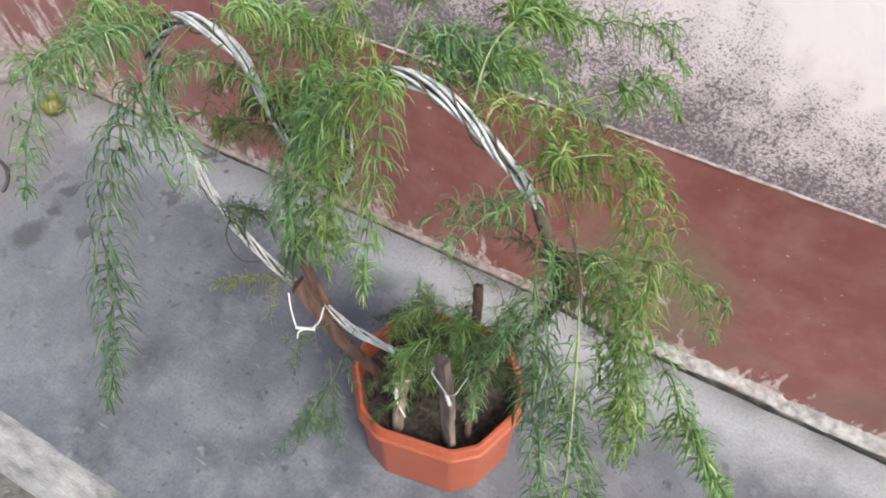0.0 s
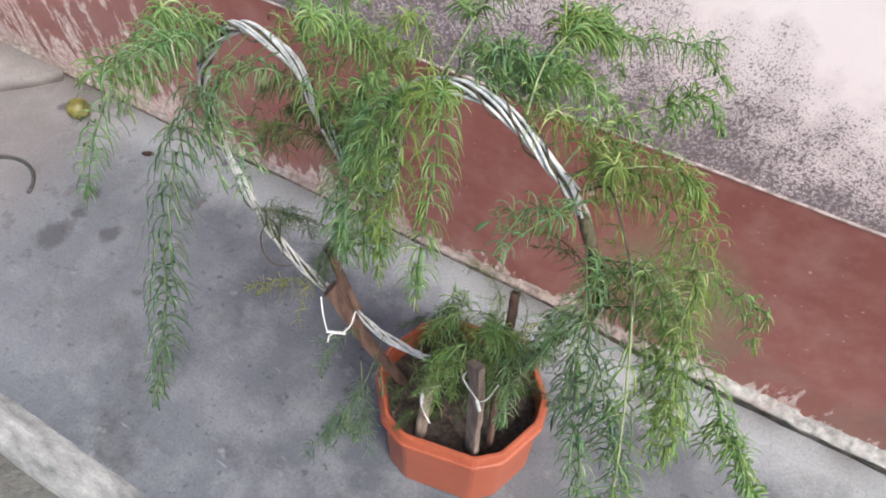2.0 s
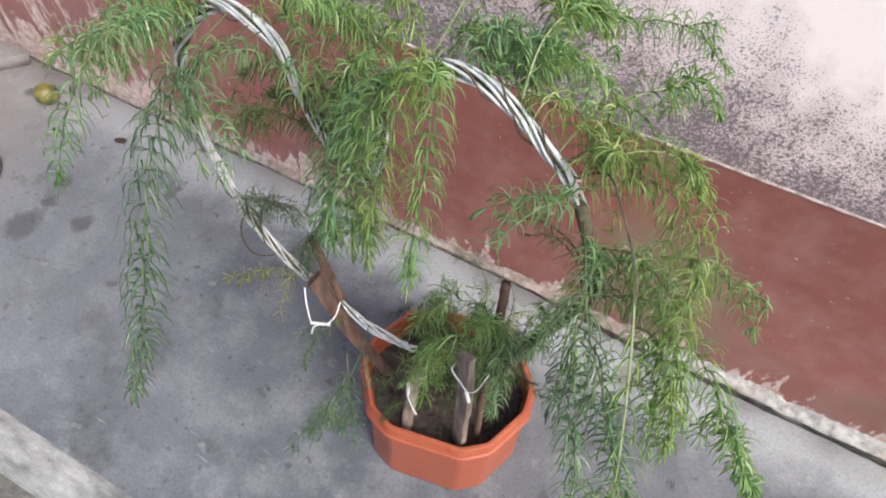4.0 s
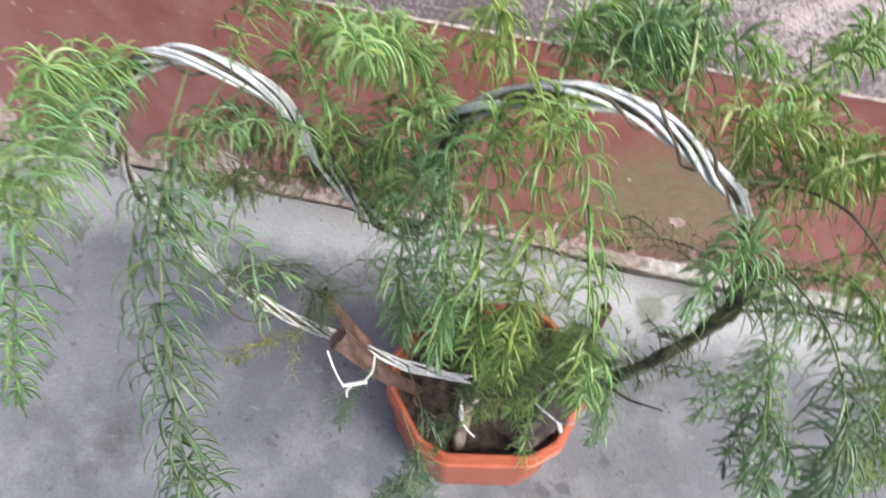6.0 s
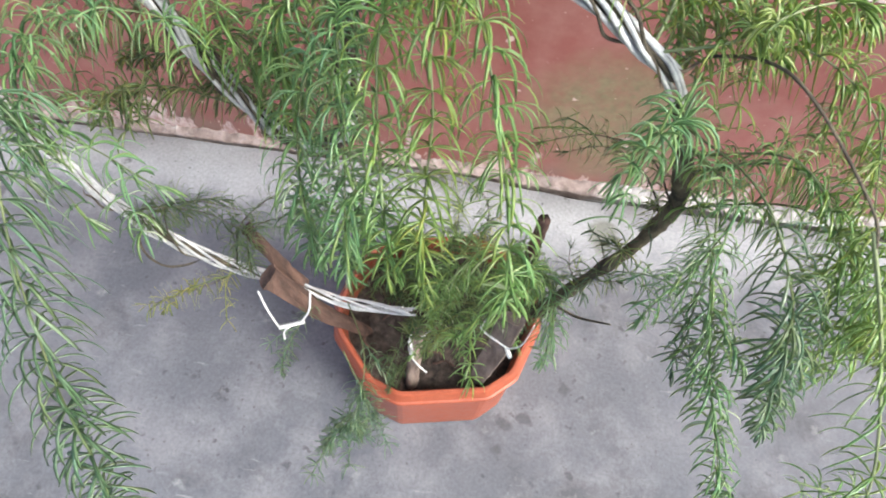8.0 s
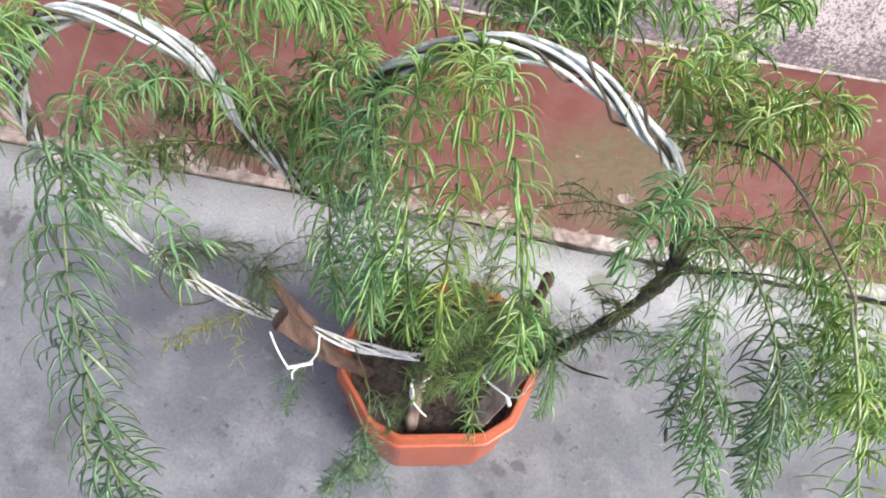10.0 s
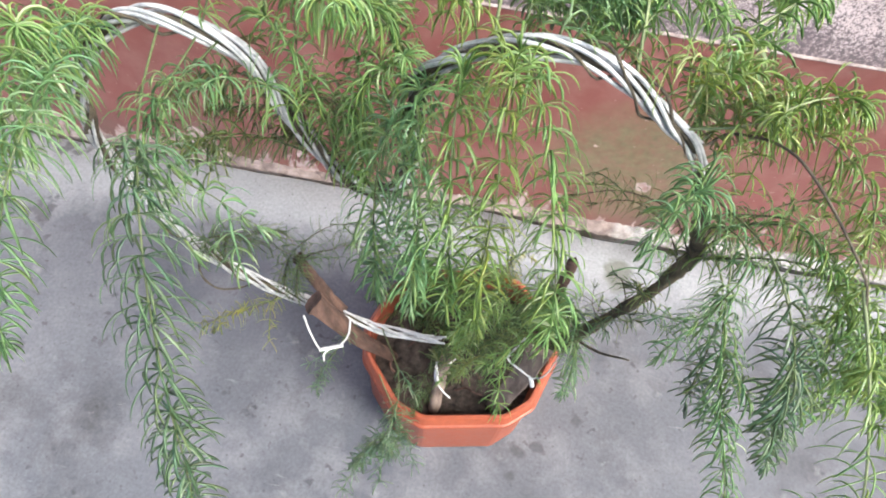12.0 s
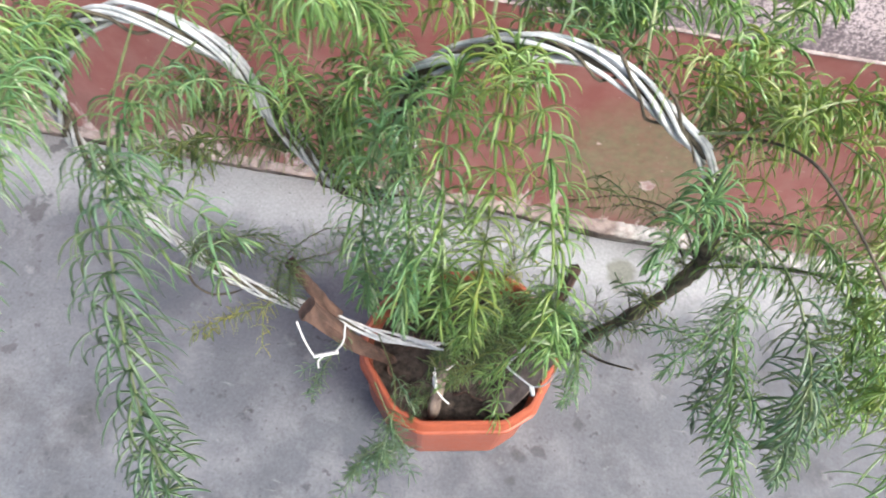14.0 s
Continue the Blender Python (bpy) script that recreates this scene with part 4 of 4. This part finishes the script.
frond((0.200, -0.556, 0.859), (0.220, -0.598, 0.823), (0.247, -0.656, 0.765), (0.256, -0.684, 0.710), (0.258, -0.694, 0.655), bare=0.12, side=1, per=8, gap=0.016, stem=0.0010, stem_mat=M_PALESTEM, length=0.034)
frond((0.120, -0.456, 0.828), (0.179, -0.432, 0.848), (0.231, -0.462, 0.835), (0.242, -0.511, 0.808), (0.253, -0.553, 0.782), (0.268, -0.600, 0.752), **{**SPRAY, "side": 4, "per": 11, "green": M_NEEDLE_LIME, "length": 0.029})
frond((0.150, -0.457, 0.765), (0.200, -0.480, 0.805), (0.238, -0.520, 0.775), (0.255, -0.550, 0.720), (0.270, -0.570, 0.660), **{**SPRAY, "side": 2, "per": 9, "bare": 0.2})
frond((0.155, -0.457, 0.745), (0.205, -0.475, 0.790), (0.261, -0.500, 0.760), (0.320, -0.534, 0.717), (0.361, -0.536, 0.649), (0.395, -0.520, 0.578), **SPRAY)
frond((0.165, -0.457, 0.710), (0.205, -0.440, 0.765), (0.245, -0.437, 0.778), (0.275, -0.455, 0.785), (0.302, -0.473, 0.775), **SPRAY)
frond((0.166, -0.455, 0.690), (0.222, -0.487, 0.766), (0.256, -0.529, 0.759), (0.278, -0.553, 0.718), (0.283, -0.566, 0.663), **{**SPRAY, "per": 10})
frond((0.040, -0.454, 0.896), (0.060, -0.440, 0.895), (0.083, -0.449, 0.902), (0.112, -0.452, 0.906), (0.134, -0.436, 0.892), **{**SPRAY, "green": M_NEEDLE_LIME, "per": 7})
frond((0.072, -0.454, 0.872), (0.095, -0.436, 0.878), (0.130, -0.430, 0.868), (0.158, -0.445, 0.862), (0.176, -0.440, 0.846), **{**SPRAY, "green": M_NEEDLE_LIME, "per": 7})
frond((0.095, -0.454, 0.852), (0.128, -0.462, 0.876), (0.158, -0.452, 0.890), (0.194, -0.438, 0.887), (0.214, -0.426, 0.868), bare=0.25, stem=0.0009, stem_mat=M_PALESTEM, **{**SPRAY, "green": M_NEEDLE_LIME, "side": 1})
frond((0.112, -0.452, 0.838), (0.150, -0.420, 0.850), (0.190, -0.400, 0.842), (0.220, -0.395, 0.815), **{**SPRAY, "green": M_NEEDLE_LIME})
frond((0.100, -0.452, 0.848), (0.138, -0.370, 0.830), (0.167, -0.355, 0.822), (0.196, -0.355, 0.816), (0.221, -0.360, 0.800), **{**SPRAY, "bare": 0.2})
# upright shoots behind the heart that arch towards the wall
frond((0.095, -0.450, 0.856), (0.108, -0.419, 0.882), (0.121, -0.399, 0.887), (0.157, -0.372, 0.898), (0.176, -0.336, 0.888), (0.200, -0.319, 0.856), bare=0.42, stem=0.0011, stem_mat=M_PALESTEM, **SPRAY)
frond((0.054, -0.453, 0.890), (0.050, -0.420, 0.924), (0.050, -0.380, 0.930), (0.054, -0.325, 0.918), (0.066, -0.295, 0.896), (0.093, -0.297, 0.862), bare=0.42, stem=0.0011, stem_mat=M_PALESTEM, **{**SPRAY, "side": 3})
frond((0.050, -0.380, 0.930), (0.040, -0.335, 0.925), (0.048, -0.305, 0.905), (0.070, -0.300, 0.880), **{**SPRAY, "green": M_NEEDLE_LIME})
frond((0.050, -0.390, 0.930), (0.068, -0.300, 0.895), (0.090, -0.258, 0.872), (0.117, -0.258, 0.886), (0.156, -0.271, 0.895), (0.190, -0.290, 0.884), bare=0.3, **SPRAY)
frond((0.028, -0.453, 0.899), (0.034, -0.390, 0.885), (0.045, -0.315, 0.842), (0.066, -0.288, 0.834), (0.106, -0.289, 0.812), bare=0.3, **SPRAY)
frond((0.020, -0.453, 0.903), (0.025, -0.400, 0.900), (0.030, -0.345, 0.870), (0.050, -0.320, 0.845), **SPRAY)
frond((0.036, -0.453, 0.897), (0.062, -0.418, 0.917), (0.080, -0.408, 0.920), (0.094, -0.417, 0.916), (0.102, -0.438, 0.908), **SPRAY)
frond((-0.020, -0.453, 0.901), (-0.018, -0.425, 0.918), (-0.012, -0.402, 0.918), (0.008, -0.404, 0.888), **SPRAY)
frond((0.000, -0.454, 0.904), (0.008, -0.432, 0.932), (0.024, -0.418, 0.934), (0.045, -0.422, 0.906), **{**SPRAY, "green": M_NEEDLE_BLUE})
frond((0.008, -0.454, 0.904), (0.022, -0.430, 0.925), (0.040, -0.410, 0.920), (0.052, -0.400, 0.890), **{**SPRAY, "green": M_NEEDLE_BLUE})
frond((-0.036, -0.452, 0.896), (-0.037, -0.420, 0.906), (-0.034, -0.385, 0.930), (-0.026, -0.350, 0.940), (-0.012, -0.325, 0.925), bare=0.5, stem=0.0011, stem_mat=M_PALESTEM, **{**SPRAY, "side": 1})
frond((-0.045, -0.453, 0.892), (-0.055, -0.440, 0.925), (-0.060, -0.445, 0.950), (-0.055, -0.465, 0.960), **{**SPRAY, "green": M_NEEDLE_LIME, "per": 8})
frond((-0.227, -0.455, 0.870), (-0.217, -0.429, 0.900), (-0.201, -0.383, 0.905), (-0.186, -0.350, 0.880), **SPRAY)
# tufts in and round the pot; their dark green includes the shade inside it
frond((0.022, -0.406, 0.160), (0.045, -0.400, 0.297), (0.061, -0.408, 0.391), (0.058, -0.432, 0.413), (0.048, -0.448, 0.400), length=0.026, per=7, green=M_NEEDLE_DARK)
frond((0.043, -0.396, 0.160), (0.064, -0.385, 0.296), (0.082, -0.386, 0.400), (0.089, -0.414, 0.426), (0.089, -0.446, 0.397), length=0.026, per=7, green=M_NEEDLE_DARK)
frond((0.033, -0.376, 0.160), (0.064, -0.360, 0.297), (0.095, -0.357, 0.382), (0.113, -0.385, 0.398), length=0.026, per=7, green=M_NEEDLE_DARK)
# a low thicket of short shoots in the pot, its shade coloured in
thicket = random.Random(5)
for k in range(5):
    ang = k * 2.4
    rad = 0.025 + 0.05 * thicket.random()
    bx, by = 0.016 + rad * math.cos(ang), -0.340 + 0.75 * rad * math.sin(ang)
    h = thicket.uniform(0.06, 0.13)
    ox, oy = 0.045 * math.cos(ang), 0.035 * math.sin(ang) - 0.018
    frond((bx, by, 0.16), (bx + 0.3 * ox, by + 0.3 * oy, 0.16 + 0.7 * h), (bx + 0.8 * ox, by + 0.8 * oy, 0.16 + h), (bx + 1.6 * ox, by + 1.6 * oy, 0.16 + 0.85 * h), length=0.026, per=10, side=2, bare=0.3, width=0.0009, green=(M_NEEDLE_DARK, M_NEEDLE_DULL, M_NEEDLE_DARK)[k % 3])
# sprays on the thin stick, arching over the stakes
STICK = dict(length=0.032, per=11, gap=0.0100, side=2, bare=0.2, droop=0.9, width=0.0014)
frond((0.069, -0.450, 0.472), (0.071, -0.470, 0.575), (0.060, -0.506, 0.599), (0.028, -0.529, 0.576), (0.006, -0.538, 0.545), **STICK)
frond((0.068, -0.451, 0.420), (0.052, -0.472, 0.490), (0.024, -0.492, 0.485), (-0.004, -0.505, 0.440), (-0.016, -0.512, 0.395), **{**STICK, "per": 9, "length": 0.028, "green": M_NEEDLE_DULL})
frond((0.069, -0.450, 0.472), (0.086, -0.468, 0.560), (0.101, -0.490, 0.545), (0.110, -0.508, 0.495), (0.112, -0.518, 0.450), **{**STICK, "per": 8, "side": 1, "green": M_NEEDLE_BLUE})
frond((0.068, -0.451, 0.491), (0.062, -0.456, 0.567), (0.036, -0.466, 0.588), (-0.002, -0.481, 0.552), (-0.024, -0.490, 0.505), **STICK)
# a dry sprig from the right shoulder, and dark ones behind the pot
DRY = dict(length=0.022, per=6, gap=0.0085, side=2, width=0.0009, droop=0.5, stem=0.0007, stem_mat=M_DARKSTEM)
frond((0.165, -0.457, 0.690), (0.132, -0.440, 0.735), (0.092, -0.430, 0.738), (0.055, -0.425, 0.712), **{**DRY, "green": M_NEEDLE_DULL})
frond((0.163, -0.457, 0.675), (0.140, -0.432, 0.700), (0.110, -0.420, 0.705), (0.082, -0.415, 0.690), **{**DRY, "green": M_NEEDLE_DARK})
frond((0.030, -0.300, 0.170), (0.045, -0.270, 0.290), (0.028, -0.250, 0.330), (-0.010, -0.250, 0.345), (-0.055, -0.250, 0.360), (-0.092, -0.250, 0.375), **{**DRY, "bare": 0.25, "side": 4, "green": M_NEEDLE_DARK})
frond((-0.005, -0.300, 0.170), (0.000, -0.290, 0.300), (-0.005, -0.290, 0.370), (-0.020, -0.290, 0.410), (-0.045, -0.290, 0.430), **{**DRY, "bare": 0.2, "side": 4, "green": M_NEEDLE_DULL})
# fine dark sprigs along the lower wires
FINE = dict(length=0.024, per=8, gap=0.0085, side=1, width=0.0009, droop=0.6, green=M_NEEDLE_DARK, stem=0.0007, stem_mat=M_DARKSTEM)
frond((-0.311, -0.460, 0.520), (-0.296, -0.466, 0.580), (-0.240, -0.473, 0.606), (-0.190, -0.488, 0.618), **FINE)
frond((-0.300, -0.457, 0.500), (-0.285, -0.450, 0.555), (-0.250, -0.445, 0.575), (-0.215, -0.445, 0.560), **FINE)
frond((-0.225, -0.457, 0.440), (-0.206, -0.454, 0.530), (-0.165, -0.446, 0.568), (-0.133, -0.425, 0.572), **FINE)
frond((-0.240, -0.455, 0.445), (-0.225, -0.435, 0.515), (-0.190, -0.410, 0.540), (-0.150, -0.395, 0.530), **FINE)
frond((-0.240, -0.455, 0.442), (-0.262, -0.460, 0.410), (-0.290, -0.474, 0.402), (-0.342, -0.505, 0.415), **{**FINE, "green": M_NEEDLE_YELLOW, "per": 6})
# small sprigs all along the dark branch
twigs = random.Random(17)
for k in range(17):
    i = int((along(0.165, 0.685) + (1 - along(0.165, 0.685)) * (0.08 + 0.05 * k)) * (len(heart) - 1))
    q = heart[i]
    d = Vector((twigs.uniform(-0.9, 0.5), twigs.uniform(-0.7, 0.7), twigs.uniform(0.3, 1.0))).normalized() * twigs.uniform(0.018, 0.036)
    frond(tuple(q), tuple(q + d * 0.6 + Vector((0, 0, 0.004))), tuple(q + d), **{**FINE, "length": 0.021, "side": 0, "width": 0.0011, "per": 6, "green": (M_NEEDLE_DULL, M_NEEDLE_TEAL, M_NEEDLE_DARK)[k % 3]})
# more shoots from the pot; the dark ones are coloured for shade down there
frond((-0.037, -0.426, 0.160), (-0.041, -0.444, 0.281), (-0.031, -0.466, 0.351), (-0.050, -0.496, 0.359), (-0.087, -0.516, 0.326), length=0.02, green=M_NEEDLE_DARK, width=0.0011)
frond((-0.018, -0.406, 0.160), (-0.016, -0.412, 0.300), (-0.000, -0.433, 0.377), (-0.008, -0.472, 0.393), (-0.029, -0.505, 0.357), length=0.026)
frond((0.003, -0.386, 0.160), (0.014, -0.382, 0.299), (0.039, -0.402, 0.366), (0.072, -0.438, 0.380), (0.092, -0.470, 0.341), length=0.026)
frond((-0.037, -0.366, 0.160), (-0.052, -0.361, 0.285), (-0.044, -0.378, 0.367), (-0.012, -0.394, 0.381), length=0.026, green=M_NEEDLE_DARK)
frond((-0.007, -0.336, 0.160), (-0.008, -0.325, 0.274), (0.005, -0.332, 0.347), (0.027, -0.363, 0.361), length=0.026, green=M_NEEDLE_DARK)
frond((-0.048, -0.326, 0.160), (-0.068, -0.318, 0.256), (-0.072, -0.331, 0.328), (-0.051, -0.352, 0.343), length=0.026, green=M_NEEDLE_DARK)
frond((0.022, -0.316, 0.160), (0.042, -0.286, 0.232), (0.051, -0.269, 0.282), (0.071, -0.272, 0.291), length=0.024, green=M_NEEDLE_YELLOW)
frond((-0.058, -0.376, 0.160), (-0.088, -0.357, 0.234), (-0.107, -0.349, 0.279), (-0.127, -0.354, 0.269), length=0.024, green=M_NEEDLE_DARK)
frond((-0.118, -0.460, 0.390), (-0.080, -0.540, 0.455), (-0.080, -0.592, 0.430), (-0.104, -0.615, 0.370), (-0.118, -0.625, 0.315), length=0.026, per=10, gap=0.009, side=5, bare=0.45, droop=0.7, green=M_NEEDLE_TEAL, width=0.0012)
frond((-0.104, -0.535, 0.440), (-0.078, -0.570, 0.415), (-0.072, -0.588, 0.375), (-0.078, -0.600, 0.335), length=0.024, per=9, gap=0.010, side=3, bare=0.3, droop=0.7, green=M_NEEDLE_TEAL, width=0.0012)
frond((-0.150, -0.462, 0.395), (-0.166, -0.500, 0.400), (-0.182, -0.527, 0.360), (-0.190, -0.535, 0.315), length=0.020, per=8, gap=0.011, side=1, droop=0.7, green=M_NEEDLE_TEAL, width=0.0011)
frond((-0.028, -0.446, 0.170), (-0.037, -0.476, 0.231), (-0.057, -0.506, 0.241), (-0.067, -0.521, 0.210), length=0.02, green=M_NEEDLE_DARK, width=0.0011)
frond((-0.234, -0.475, 0.468), (-0.263, -0.487, 0.462), (-0.292, -0.500, 0.446), (-0.317, -0.508, 0.422), length=0.018, per=5, green=M_NEEDLE_YELLOW)
part("dry_twig", tube(spline([(0.108, -0.474, 0.505), (0.130, -0.492, 0.523), (0.153, -0.509, 0.560)], 0.004), lambda s: 0.0019 - 0.001 * s, 5), fern, "bare dark twig", M_DARKSTEM)

# ---------------------------------------------------------------- small things on the walkway
def fruit(at, r, lab):
    bm = bmesh.new()
    bmesh.ops.create_uvsphere(bm, u_segments=24, v_segments=16, radius=r)
    for v in bm.verts:
        s = v.co.z / r
        v.co.z *= 0.93
        if s > 0.9:
            v.co.z -= 0.12 * r * (s - 0.9) / 0.1
        v.co *= 1 + 0.02 * noise.noise(v.co * 40)
        v.co += Vector(at)
    return tagged(part("fruit", bm, None, lab, M_FRUIT), category="fruit")


fruit((-1.383, -0.126, 0.030), 0.031, "round greenish fruit lying by the wall foot")


def leaf(at, turn, size):
    bm = bmesh.new()
    rows = []
    for i in range(7):
        s = i / 6
        w = size * 0.28 * math.sin(math.pi * (0.04 + 0.92 * s)) ** 0.8
        z = 0.004 + 0.16 * size * (s - 0.5) ** 2
        rows.append([bm.verts.new((size * (s - 0.5), k * w, z + abs(k) * 0.22 * w)) for k in (-1, 0, 1)])
    for a, b in zip(rows, rows[1:]):
        for k in range(2):
            bm.faces.new((a[k], a[k + 1], b[k + 1], b[k]))
    ext = bmesh.ops.solidify(bm, geom=bm.faces[:], thickness=0.0008)
    bmesh.ops.transform(bm, matrix=pose(*at, 0, 0, turn), verts=bm.verts)
    return tagged(part("dry_leaf", bm, None, "curled dry reddish leaf on the concrete", M_LEAFLITTER), category="leaf")


leaf((-1.109, -0.143, 0.002), 20, 0.036)
ring = [Vector((-1.37 + 0.112 * math.cos(a), -0.442 + 0.108 * math.sin(a), 0.006)) for a in [radians(22 + 6 * i) for i in range(31)]]
tagged(part("rubber_ring", tube(ring, 0.0048, 8), None, "curved piece of thin black rubber hose lying on the concrete", M_RUBBER), category="hose")
